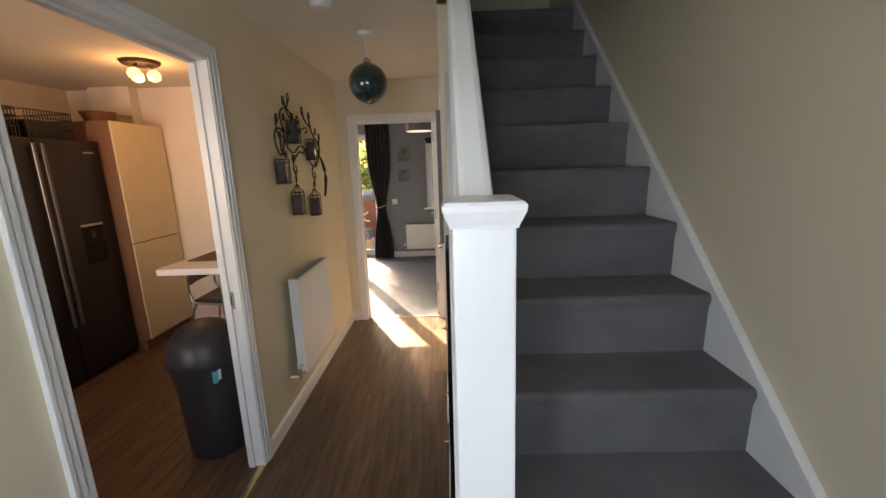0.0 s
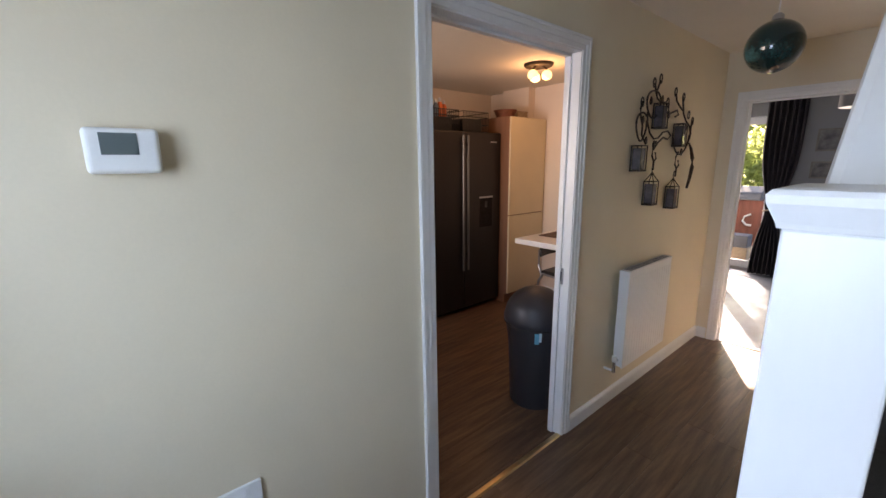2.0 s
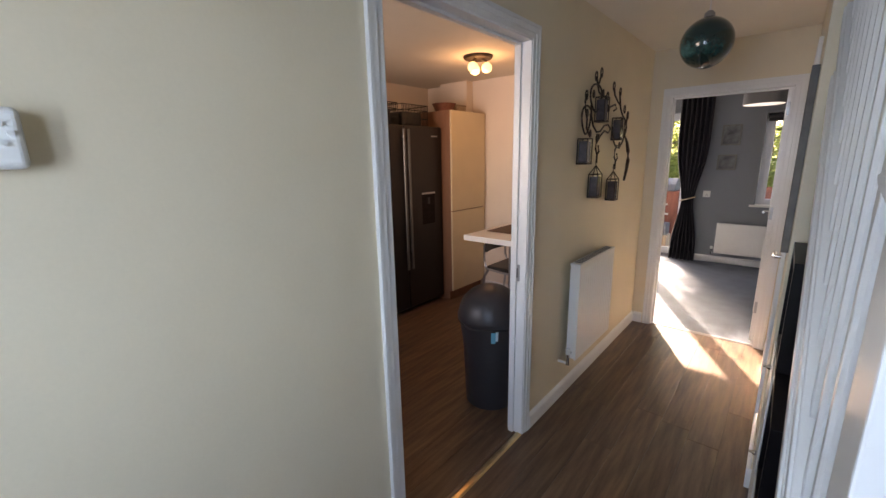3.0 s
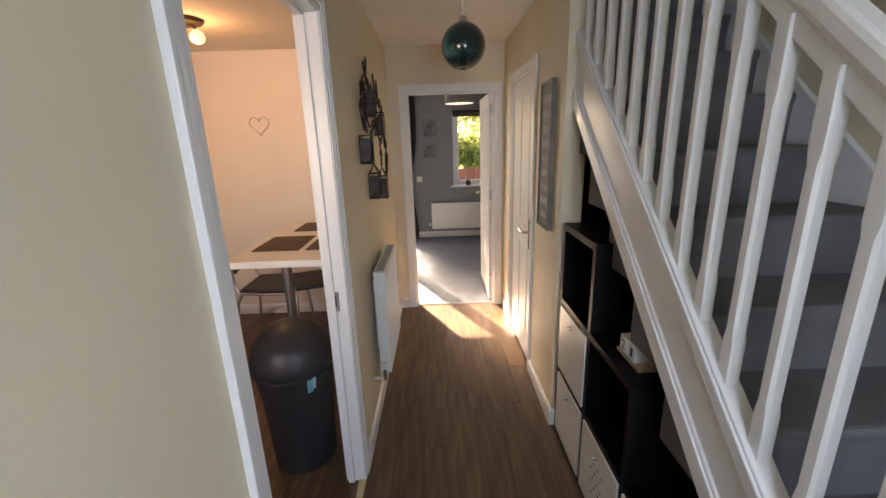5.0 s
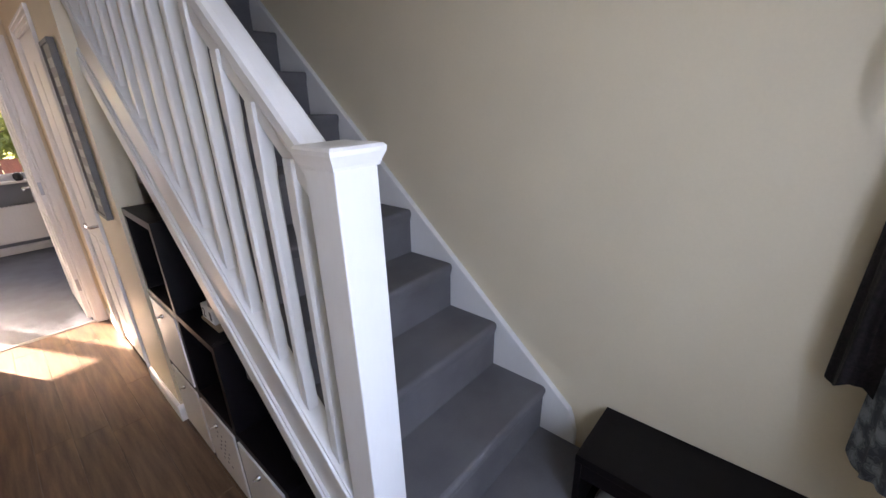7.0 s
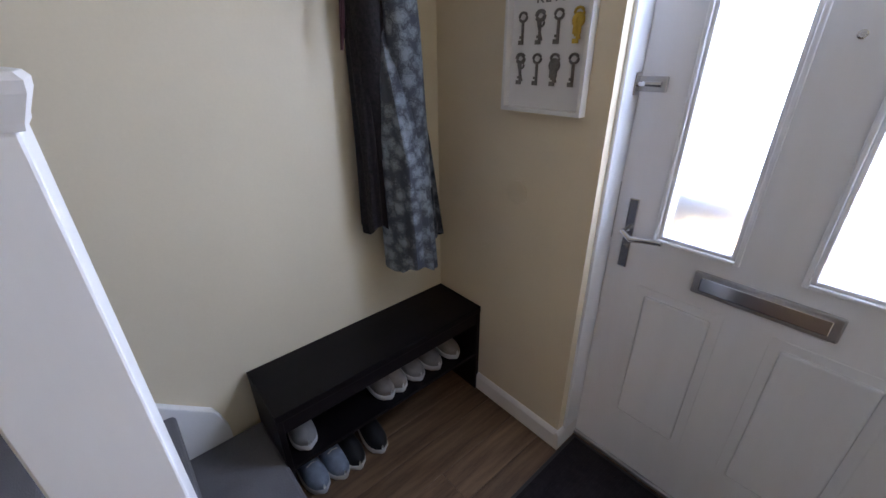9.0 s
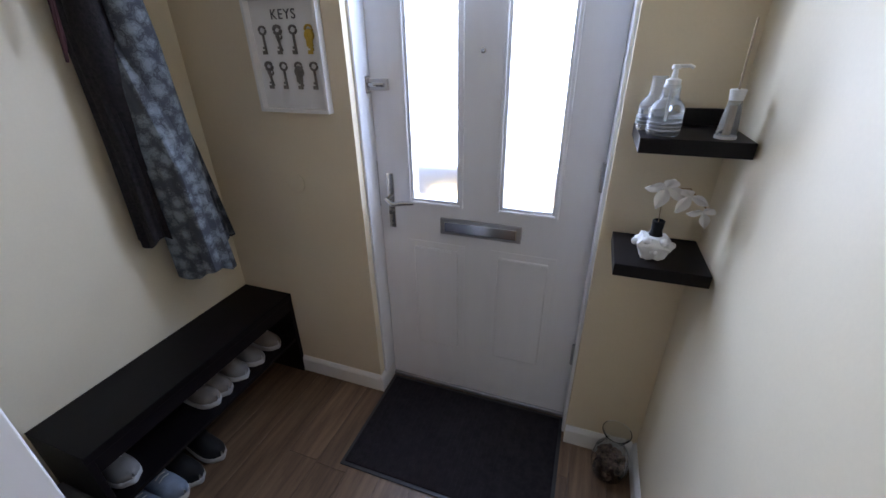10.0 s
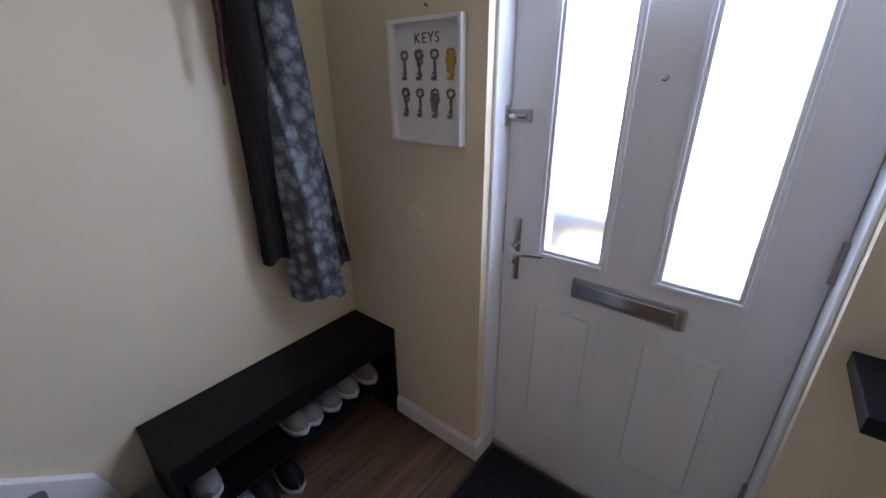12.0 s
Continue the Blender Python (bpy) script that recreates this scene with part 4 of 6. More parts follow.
        if hang:
            m = (D0 + D1) / 2
            for sx, sy in ((D0, -W), (D1, -W), (D1, W), (D0, W)):
                tube([(X + sx, cy + sy, z), (X + m + (sx - m) * 0.5, cy + sy * 0.5, z + 0.025), (X + m, cy, z + 0.055)], 0.003, bm, 6)
            tube([(X + m, cy, z + 0.055), (X + m * 0.5, cy, z + 0.075), (X, cy + 0.02, z + 0.10)], 0.003, bm, 6)
        part("holder_cage", bm, iron_brown, h)
        part("glass_panel", box(X + D0 + 0.004, X + D1 - 0.004, cy - W + 0.004, cy + W - 0.004, cz + 0.004, cz + 0.122, 0.005), smoked_glass, h, "smoky glass box")


sconce()

# sign on the cupboard wall
sg = thing("wall_sign", 0.0, 2.40, 1.08, "tall narrow grey framed word sign on the hall wall", "picture")
SG0, SG1 = 2.27, 2.49
part("board", box(-0.018, -0.004, SG0 + 0.012, SG1 - 0.012, 1.09, 1.81), sign_grey, sg)
bm = box(-0.026, -0.001, SG0, SG0 + 0.016, 1.075, 1.825, 0.002)
box(-0.026, -0.001, SG1 - 0.016, SG1, 1.075, 1.825, 0.002, bm)
box(-0.026, -0.001, SG0 + 0.016, SG1 - 0.016, 1.075, 1.091, 0.002, bm)
box(-0.026, -0.001, SG0 + 0.016, SG1 - 0.016, 1.809, 1.825, 0.002, bm)
part("frame", bm, sign_grey, sg)
for k in range(9):
    w = 0.055 + 0.02 * ((k * 7) % 3) / 2
    part("lettering_bar", box(-0.0195, -0.0175, 2.38 - w, 2.38 + w, 1.13 + k * 0.074, 1.165 + k * 0.074), lettering_grey, sg, "pale illegible lettering")

# ---- entrance things ----
dm = thing("doormat", -0.24, -0.47, 0, "dark ribbed doormat in front of the entrance door", "doormat")
part("backing", box(-0.66, 0.185, -0.725, -0.20, 0.0, 0.006, 0.002), black_plastic, dm)
bm = box(-0.645, 0.17, -0.71, -0.215, 0.005, 0.012, 0.002)
for k in range(40):
    box(-0.64 + k * 0.0203, -0.63 + k * 0.0203, -0.705, -0.22, 0.011, 0.015, 0, bm)
part("mat_surface", bm, mat_dark, dm, "ribbed dark fibre surface", kind="stuff")

# shoe bench
sb = thing("shoe_bench", 0.77, -0.13, 0, "black wooden shoe bench with a lower shelf", "shoe bench")
BX0, BX1, BY0, BY1 = 0.655, XE - 0.002, YF + 0.002, 0.30
part("top", box(BX0, BX1, BY0, BY1, 0.445, 0.475, 0.002), black_wood, sb)
part("front_rail", box(BX0 + 0.006, BX0 + 0.022, BY0 + 0.02, BY1 - 0.02, 0.385, 0.445, 0.001), black_wood, sb)
for y in (BY0 + 0.001, BY1 - 0.021):
    part("side_panel", box(BX0 + 0.002, BX1, y, y + 0.02, 0, 0.445, 0.001), black_wood, sb)
part("shelf", box(BX0 + 0.01, BX1 - 0.01, BY0 + 0.021, BY1 - 0.021, 0.20, 0.215, 0.001), black_wood, sb)
part("back_panel", box(BX1 - 0.008, BX1, BY0 + 0.021, BY1 - 0.021, 0.0, 0.445), black_wood, sb)


def shoe(name, x, y, z, turn, upper, label, length=0.27, tall=0.085, lace=True):
    """A low shoe whose toe points along its own +y; built at its heel's base."""
    t = new(name)
    ORIGIN[t.name] = Vector((0, 0, 0))
    tagged(t, label, "shoe")
    L = length

    def width(s):
        w = 0.033 + 0.015 * min(1, s / 0.6)
        if s > 0.72:
            w *= math.sqrt(max(0.0, 1 - ((s - 0.72) / 0.285) ** 2))
        return max(w, 0.006)

    def outline(z0, inset):
        pts = []
        for i in range(13):
            s = i / 12
            pts.append((width(s) - inset, s * L * 0.985 + (inset if s == 0 else 0), z0))
        top = [(-px + 0.006 * math.sin(math.pi * py / L), py, pz) for px, py, pz in pts[::-1]]
        return pts + top
    own = bmesh.new()
    rings = []
    for zz, ins in ((0, 0.004), (0.004, 0.0), (0.024, 0.0), (0.027, 0.004)):
        rings.append([own.verts.new(p) for p in outline(zz, ins)])
    for p, q in zip(rings, rings[1:]):
        for k in range(len(p)):
            own.faces.new((p[k], p[(k + 1) % len(p)], q[(k + 1) % len(p)], q[k]))
    own.faces.new(rings[0][::-1])
    own.faces.new(rings[-1])
    sole = part("sole", own, sole_white, t, "pale rubber sole", smooth=True)

    def up(u, v):
        s = u
        a = math.pi * v
        h = tall * (1 - 0.10 * s) if s < 0.38 else tall * (0.96 - 0.66 * ((s - 0.38) / 0.62) ** 0.9)
        h = max(0.020, h)
        w = width(s) - 0.004
        flat = 0.42 if s < 0.45 else 1.0
        xx = w * math.cos(a) * (1 if abs(math.cos(a)) > 0.05 else 1)
        zz = 0.026 + (h - 0.0) * (abs(math.sin(a)) ** flat)
        if s < 0.02:
            zz = 0.026 + (h) * abs(math.sin(a)) ** 0.5
        return Vector((xx, s * L * 0.975 + 0.003, zz))
    own = sheet(up, 16, 12)
    part("upper", own, upper, t, smooth=True)
    own = bmesh.new()
    pts = []
    for i in range(14):
        a = 2 * math.pi * i / 14
        pts.append((0.024 * math.cos(a), L * 0.22 + 0.055 * math.sin(a), 0.026 + tall * 0.985 - 0.02 * max(0, math.sin(a)) ** 2))
    part("collar", tube(pts, 0.006, seg=6, closed=True), upper, t, smooth=True)
    lin = own
    vs = [lin.verts.new((p[0] * 0.95, p[1], p[2] - 0.002)) for p in pts]
    lin.faces.new(vs)
    bmesh.ops.solidify(lin, geom=lin.faces[:], thickness=0.002)
    part("lining", lin, shoe_black, t, "dark inside")
    if lace:
        bm = None
        for k in range(4):
            yy = L * (0.44 + 0.065 * k)
            hh = tall * (0.96 - 0.66 * max(0.0, ((yy / L - 0.38) / 0.62)) ** 0.9) + 0.028
            bm = tube([(-0.020, yy, hh - 0.006), (0, yy, hh + 0.001), (0.020, yy, hh - 0.006)], 0.0022, bm, 5)
        part("laces", bm, sole_white, t)
    t.matrix_world = pose(x, y, z, 0, 0, turn)
    return t


# shoes on the shelf, toes towards the hall
for y, mat_, lab in ((-0.14, shoe_beige, "beige trainer on the bench's shelf"), (-0.215, shoe_beige, "beige trainer on the bench's shelf"),
                     (-0.31, shoe_pale, "pale trainer with white sole on the bench's shelf"), (-0.40, shoe_pale, "pale trainer with white sole on the bench's shelf"),
                     (-0.52, shoe_beige, "old beige slipper on the bench's shelf"), (0.19, shoe_pale, "grey and white striped trainer on the bench's shelf")):
    shoe("shoe", 0.915, y, 0.216, 88 + 4 * math.sin(y * 30), mat_, lab, 0.225, 0.07)
for x, y, tn, mat_, lab in ((0.91, 0.21, 93, shoe_grey, "grey-blue canvas shoe under the bench"), (0.91, 0.12, 92, shoe_grey, "grey-blue canvas shoe under the bench"),
                            (0.905, 0.03, 86, shoe_black, "black trainer with white sole under the bench"), (0.905, -0.085, 84, shoe_black, "black trainer with white sole under the bench")):
    shoe("shoe", x, y, 0.001, tn, mat_, lab, 0.255, 0.08, mat_ is not shoe_black)


# coats
def coat(name, yc, x_out, top, bottom, half_top, half_bot, mat, label, lean=0.0, seed=0, tuck=1.0):
    t = thing(name, XE, yc, top, label, "coat")
    rnd = random.Random(seed)
    ph = [rnd.uniform(0, 6.28) for _ in range(6)]

    def fn(u, v):
        a = 2 * math.pi * u
        k = v
        w = half_top + (half_bot - half_top) * k
        d = (0.035 + (x_out - 0.035) * min(1, k * 1.6) ** 0.7)
        fold = 1 + 0.10 * math.sin(5 * a + ph[0] + 1.5 * k) * k + 0.07 * math.sin(9 * a + ph[1] - 2 * k) * k + 0.04 * math.sin(14 * a + ph[2])
        yy = yc + lean * k + w * math.cos(a) * fold
        xx = XE - 0.008 - d * 0.5 - d * 0.5 * math.sin(a) * fold
        xx = min(XE - 0.004, xx)
        zz = top + (bottom - top) * k + 0.018 * math.sin(3 * a + ph[3]) * k
        return Vector((xx, yy, zz))
    own = sheet(fn, 72, 40)
    bmesh.ops.remove_doubles(own, verts=own.verts, dist=0.0005)
    body = part("body", own, mat, t, smooth=True)
    s0 = rnd.choice((-1, 1))
    pts = [(XE - 0.035 - x_out * 0.55, yc + s0 * half_top * 0.7, top - 0.06), (XE - 0.03 - x_out * 0.85 * tuck, yc + lean * 0.4 + s0 * half_bot * 0.55, top - 0.45 * (top - bottom)), (XE - 0.03 - x_out * 0.95 * tuck, yc + lean * 0.7 + s0 * half_bot * 0.6, top - 0.72 * (top - bottom))]
    part("sleeve", tube([Vector(pts[0]).lerp(Vector(pts[1]), 0.0), Vector(pts[0]).lerp(Vector(pts[1]), 0.5), pts[1], Vector(pts[1]).lerp(Vector(pts[2]), 0.6), pts[2]], [0.05, 0.058, 0.055, 0.048, 0.042], seg=14), mat, t, smooth=True)
    part("collar", tube([(XE - 0.05, yc - half_top, top - 0.03), (XE - 0.09, yc, top - 0.05), (XE - 0.05, yc + half_top, top - 0.03)], 0.022, seg=10), mat, t, smooth=True)
    part("hanging_loop", tube([(XE - 0.03, yc - 0.012, top - 0.01), (XE - 0.03, yc, top + 0.035), (XE - 0.03, yc + 0.012, top - 0.01)], 0.003, seg=6), black_plastic, t)
    return t


hk = thing("coat_rack", XE, -0.30, 1.86, "dark coat rail with metal hooks on the wall", "coat rack")
part("rail", box(XE - 0.018, XE - 0.001, -0.45, -0.12, 1.86, 1.93, 0.003), black_wood, hk)
for y in (-0.36, -0.30, -0.235):
    part("hook", tube([(XE - 0.016, y, 1.91), (XE - 0.05, y, 1.89), (XE - 0.055, y, 1.865), (XE - 0.03, y, 1.858), (XE - 0.022, y, 1.875)], 0.005, seg=8), satin_metal, hk, smooth=True)
c1 = coat("coat", -0.254, 0.105, 1.83, 0.90, 0.035, 0.052, coat_black, "long black sequined coat hanging on the wall", 0.0, 3, 0.5)
part("lining_edge", tube([(XE - 0.07, -0.200, 1.80), (XE - 0.10, -0.188, 1.68), (XE - 0.10, -0.176, 1.56), (XE - 0.09, -0.172, 1.50)], [0.008, 0.009, 0.008, 0.004], seg=8), coat_red, c1, "red lining edge", smooth=True)
coat("coat", -0.30, 0.22, 1.83, 0.735, 0.045, 0.085, coat_blue, "long dark coat with pale blue flower print", -0.065, 8, 0.6)
coat("coat", -0.36, 0.13, 1.83, 0.80, 0.045, 0.075, coat_slate, "dark slate coat with a faint print hanging behind", -0.11, 6, 0.5)

# key picture
KX_, KZ_ = (0.276, 0.570), (1.318, 1.683)
kp = thing("key_picture", 0.42, YF, 1.318, "white box frame with rows of printed keys", "picture")
part("backing", box(KX_[0] + 0.01, KX_[1] - 0.01, YF + 0.001, YF + 0.006, KZ_[0] + 0.01, KZ_[1] - 0.01), paper_white, kp)
bm = box(KX_[0], KX_[0] + 0.012, YF + 0.001, YF + 0.032, KZ_[0], KZ_[1], 0.001)
box(KX_[1] - 0.012, KX_[1], YF + 0.001, YF + 0.032, KZ_[0], KZ_[1], 0.001, bm)
box(KX_[0] + 0.012, KX_[1] - 0.012, YF + 0.001, YF + 0.032, KZ_[0], KZ_[0] + 0.012, 0.001, bm)
box(KX_[0] + 0.012, KX_[1] - 0.012, YF + 0.001, YF + 0.032, KZ_[1] - 0.012, KZ_[1], 0.001, bm)
part("frame", bm, gloss_white, kp)
part("hanging_nail", tube([(0.423, YF + 0.001, KZ_[1] + 0.03), (0.423, YF + 0.012, KZ_[1] + 0.033)], 0.004, seg=8), key_metal, kp)
cu = bpy.data.curves.new("title", "FONT")
cu.body = "KEYS"
cu.size, cu.extrude, cu.align_x = 0.042, 0.0008, "CENTER"
cu.space_character = 1.15
tmp = bpy.data.objects.new("title_tmp", cu)
scene.collection.objects.link(tmp)
me = bpy.data.meshes.new_from_object(tmp.evaluated_get(bpy.context.evaluated_depsgraph_get()))
bpy.data.objects.remove(tmp)
me.transform(pose((KX_[0] + KX_[1]) / 2 - 0.42, 0.0075, 1.614 - 1.318, 90, 0, 180))
me.materials.clear()
me.materials.append(ink_dark)
ob = new("lettering", me)
ob.parent = kp
tagged(ob, "dark printed title")


def key(x, z, kind, mat):
    y0, y1 = YF + 0.0065, YF + 0.011
    bm = tube([(x + 0.014 * math.cos(a), y0 + 0.002, z + 0.022 + 0.012 * math.sin(a)) for a in [i * math.pi / 6 for i in range(12)]], 0.0038 + 0.0018 * (kind % 2), None, 6, True)
    tube([(x, y0 + 0.002, z + 0.010), (x - 0.002, y0 + 0.002, z - 0.052)], 0.0042, bm, 6)
    box(x - 0.004, x + 0.013, y0, y1 - 0.001, z - 0.052, z - 0.040, bm=bm)
    box(x - 0.004, x + 0.009, y0, y1 - 0.001, z - 0.035, z - 0.028, bm=bm)
    if kind:
        tube([(x + 0.006, y0 + 0.004, z + 0.006), (x - 0.010, y0 + 0.004, z - 0.042)], 0.0036, bm, 6)
        tube([(x + 0.010 * math.cos(a) - 0.006, y0 + 0.004, z + 0.004 + 0.010 * math.sin(a)) for a in [i * math.pi / 5 for i in range(10)]], 0.003, bm, 6, True)
    if kind >= 2:
        lathe([(0.019, 0), (0.020, 0.003), (0.017, 0.006)], x, y0, z + 0.004, 14, bm, axis="y")
        box(x - 0.012, x + 0.014, y0, y1 + 0.002, z - 0.030, z + 0.002, 0.003, bm)
    part("key", bm, mat, kp)


for i in range(4):
    for j in range(2):
        kx = KX_[1] - 0.052 - i * 0.063
        kind = (2 if (i, j) in ((3, 0), (2, 1)) else (i + j) % 2)
        key(kx, 1.56 - j * 0.112, kind, key_gold if (i, j) == (3, 0) else key_metal)

bl = thing("blank_plate", 0.50, YF, 1.04, "small round cream plate on the wall by the door", "blank plate")
part("cover", lathe([(0.042, 0), (0.042, 0.005), (0.036, 0.008)], 0.50, YF, 1.04, 24, axis="y"), wall_paint, bl, smooth=True)


def wall_shelf(z, label):
    t = thing("wall_shelf", -0.82, YF, z, label, "wall shelf")
    part("board", box(XS + 0.006, -0.705, YF + 0.001, -0.395, z, z + 0.036, 0.002), black_wood, t)
    # unidentified dark box at the back of the upper shelf, simplified to a bar
    if z > 1.2:
        part("back_rail", box(-0.925, -0.775, YF + 0.001, YF + 0.016, z + 0.036, z + 0.078, 0.002), black_wood, t)
    part("bracket_bar", box(XS + 0.05, -0.75, YF + 0.0005, YF + 0.02, z - 0.006, z - 0.0005), black_wood, t)


wall_shelf(1.294, "black floating shelf with bottles beside the front door")
wall_shelf(0.958, "black floating shelf with an ornament beside the door")


def bottle(x, y, z, pump, label):
    t = thing("pump_bottle" if pump else "refill_bottle", x, y, z, label, "bottle")
    if pump:
        shape = [(0.033, 0), (0.037, 0.006), (0.037, 0.058), (0.034, 0.068), (0.024, 0.078), (0.019, 0.086), (0.018, 0.112)]
    else:
        shape = [(0.031, 0), (0.035, 0.006), (0.035, 0.058), (0.031, 0.068), (0.021, 0.078), (0.017, 0.090), (0.017, 0.122), (0.019, 0.125)]
    part("body", lathe(shape, x, y, z, 28), clear_plastic, t, "clear body", smooth=True)
    part("liquid", lathe([(0.030, 0.003), (0.0335, 0.007), (0.0335, 0.050), (0.0, 0.050)], x, y, z, 24), pale_liquid, t, "pale liquid", smooth=True)
    for zz in (0.014, 0.022, 0.030):
        part("label_line", lathe([(0.0374, zz), (0.0374, zz + 0.003)], x, y, z, 28), label_grey, t, "printed grey line")
    if pump:
        c = part("pump_collar", lathe([(0.016, 0.106), (0.016, 0.122), (0.007, 0.126), (0.005, 0.145)], x, y, z, 18), ceramic_white, t, "white pump collar", smooth=True)
        part("dip_tube", tube([(x, y, z + 0.01), (x, y, z + 0.106)], 0.003, seg=6), ceramic_white, t, "thin dip tube")
        part("pump_head", lathe([(0.009, 0.144), (0.010, 0.148), (0.008, 0.153), (0, 0.154)], x, y, z, 16), ceramic_white, c, "white pump head", smooth=True)
        part("nozzle", tube([(x, y, z + 0.150), (x - 0.026, y + 0.006, z + 0.151), (x - 0.034, y + 0.008, z + 0.147)], 0.0038, seg=8), ceramic_white, c, "thin white nozzle")


bottle(-0.755, -0.445, 1.33, True, "clear pump bottle half full of liquid on the shelf")
bottle(-0.735, -0.515, 1.33, False, "clear tall bottle without a pump behind another")
DX, DY = -0.885, -0.44
rd = thing("reed_diffuser", DX, DY, 1.33, "flared glass diffuser with white collar and pale reed", "diffuser")
part("jar", lathe([(0.020, 0), (0.022, 0.004), (0.018, 0.045), (0.013, 0.082)], DX, DY, 1.33, 20), clear_plastic, rd, "clear flared jar", smooth=True)
part("oil", lathe([(0.007, 0.005), (0.006, 0.070), (0, 0.071)], DX, DY, 1.33, 12), reed_wood, rd, "dark core")
part("base_ring", lathe([(0.0225, 0.0), (0.0225, 0.006), (0.020, 0.008)], DX, DY, 1.33, 20), ceramic_white, rd)
part("collar", lathe([(0.0135, 0.082), (0.0165, 0.103), (0.015, 0.105), (0, 0.104)], DX, DY, 1.33, 20), ceramic_white, rd)
part("reed", tube([(DX, DY, 1.43), (DX + 0.003, DY - 0.004, 1.57)], 0.0022, seg=6), wicker_pale, rd, "pale reed")

OX, OY, OZ = -0.80, -0.47, 0.994
og = thing("ornament", OX, OY, OZ, "white glazed figurine with dark neck and white flowers", "ornament")
rnd = random.Random(4)
own = bmesh.new()
bmesh.ops.create_cube(own, size=2)
bmesh.ops.subdivide_edges(own, edges=own.edges[:], cuts=14, use_grid_fill=True)
for v in own.verts:
    p = v.co.copy()
    q = p.normalized() * 1.25
    p = p.lerp(q, 0.5)
    wide = 0.80 + 0.28 * math.exp(-((p.z - 0.35) / 0.45) ** 2)
    k = 1 + 0.16 * noise.noise(p * 2.6 + Vector((3, 1, 0))) + 0.06 * noise.noise(p * 7)
    v.co = Vector((OX + p.x * 0.040 * k * wide, OY + p.y * 0.034 * k * wide, OZ + 0.033 + max(-1.0, min(1.02, p.z * k)) * 0.033))
part("body", own, ceramic_white, og, "white glazed body", smooth=True)
for dx, dz, r in ((-0.046, 0.040, 0.010), (0.046, 0.042, 0.011), (-0.020, 0.058, 0.012), (0.022, 0.060, 0.011), (0.0, 0.030, 0.012)):
    own = bmesh.new()
    bmesh.ops.create_icosphere(own, subdivisions=2, radius=r)
    bmesh.ops.transform(own, matrix=Matrix.Translation((OX + dx, OY + (0.03 if abs(dx) < 0.03 else 0.0), OZ + dz)), verts=own.verts)
    part("lump", own, ceramic_white, og, smooth=True)
part("neck", lathe([(0.019, 0.060), (0.017, 0.068), (0.014, 0.080), (0.016, 0.108), (0.013, 0.110), (0.011, 0.095)], OX, OY, OZ, 16), shoe_black, og, "dark round neck", smooth=True)
part("flower_stem", tube([(OX, OY, OZ + 0.09), (OX + 0.004, OY, OZ + 0.15), (OX - 0.005, OY, OZ + 0.20), (OX - 0.05, OY + 0.01, OZ + 0.205), (OX - 0.105, OY + 0.03, OZ + 0.15)], 0.0022, seg=6), reed_wood, og, "thin brown stem", smooth=True)


def bloom(cx, cy, cz, n, size, tilt):
    for k in range(n):
        a = tilt + k * 6.283 / n
        c = Vector((cx, cy, cz))

        def petal(u, v, c=c, a=a):
            s, w = u * size, size * 0.36 * math.sin(math.pi * min(0.98, u * 0.94 + 0.04)) * (2 * v - 1)
            return c + Vector((math.cos(a) * s - math.sin(a) * w, 0.45 * s * (1 - u) + 0.012 * (2 * v - 1) ** 2, (math.sin(a) * s + math.cos(a) * w) * 0.8 - 0.35 * s * u))
        part("petal", sheet(petal, 6, 4, 0.001), petal_white, og, "white petal", smooth=True)


bloom(OX + 0.004, OY + 0.01, OZ + 0.205, 4, 0.052, 0.3)
bloom(OX - 0.05, OY + 0.02, OZ + 0.19, 3, 0.044, 1.1)
bloom(OX - 0.085, OY + 0.03, OZ + 0.155, 3, 0.036, 0.2)

vs_ = thing("floor_vase", -0.845, -0.52, 0, "clear glass vase with brown filling on the floor", "vase")
part("glass", lathe([(0.045, 0), (0.062, 0.02), (0.070, 0.07), (0.060, 0.13), (0.036, 0.17), (0.036, 0.20), (0.052, 0.235), (0.049, 0.235), (0.033, 0.20), (0.033, 0.17), (0.057, 0.128), (0.066, 0.07), (0.058, 0.022)], -0.845, -0.52, 0, 24), jar_glass, vs_, smooth=True)
bm = None
for k in range(60):
    a, r, z = rnd.uniform(0, 6.28), 0.05 * math.sqrt(rnd.random()), rnd.uniform(0.03, 0.115)
    s = rnd.uniform(0.009, 0.014)
    bm = lathe([(s * 0.6, -s), (s, 0), (s * 0.6, s)], -0.845 + r * math.cos(a), -0.52 + r * math.sin(a), z, 6, bm)
part("filling", bm, seed_brown, vs_, "brown dried pods")

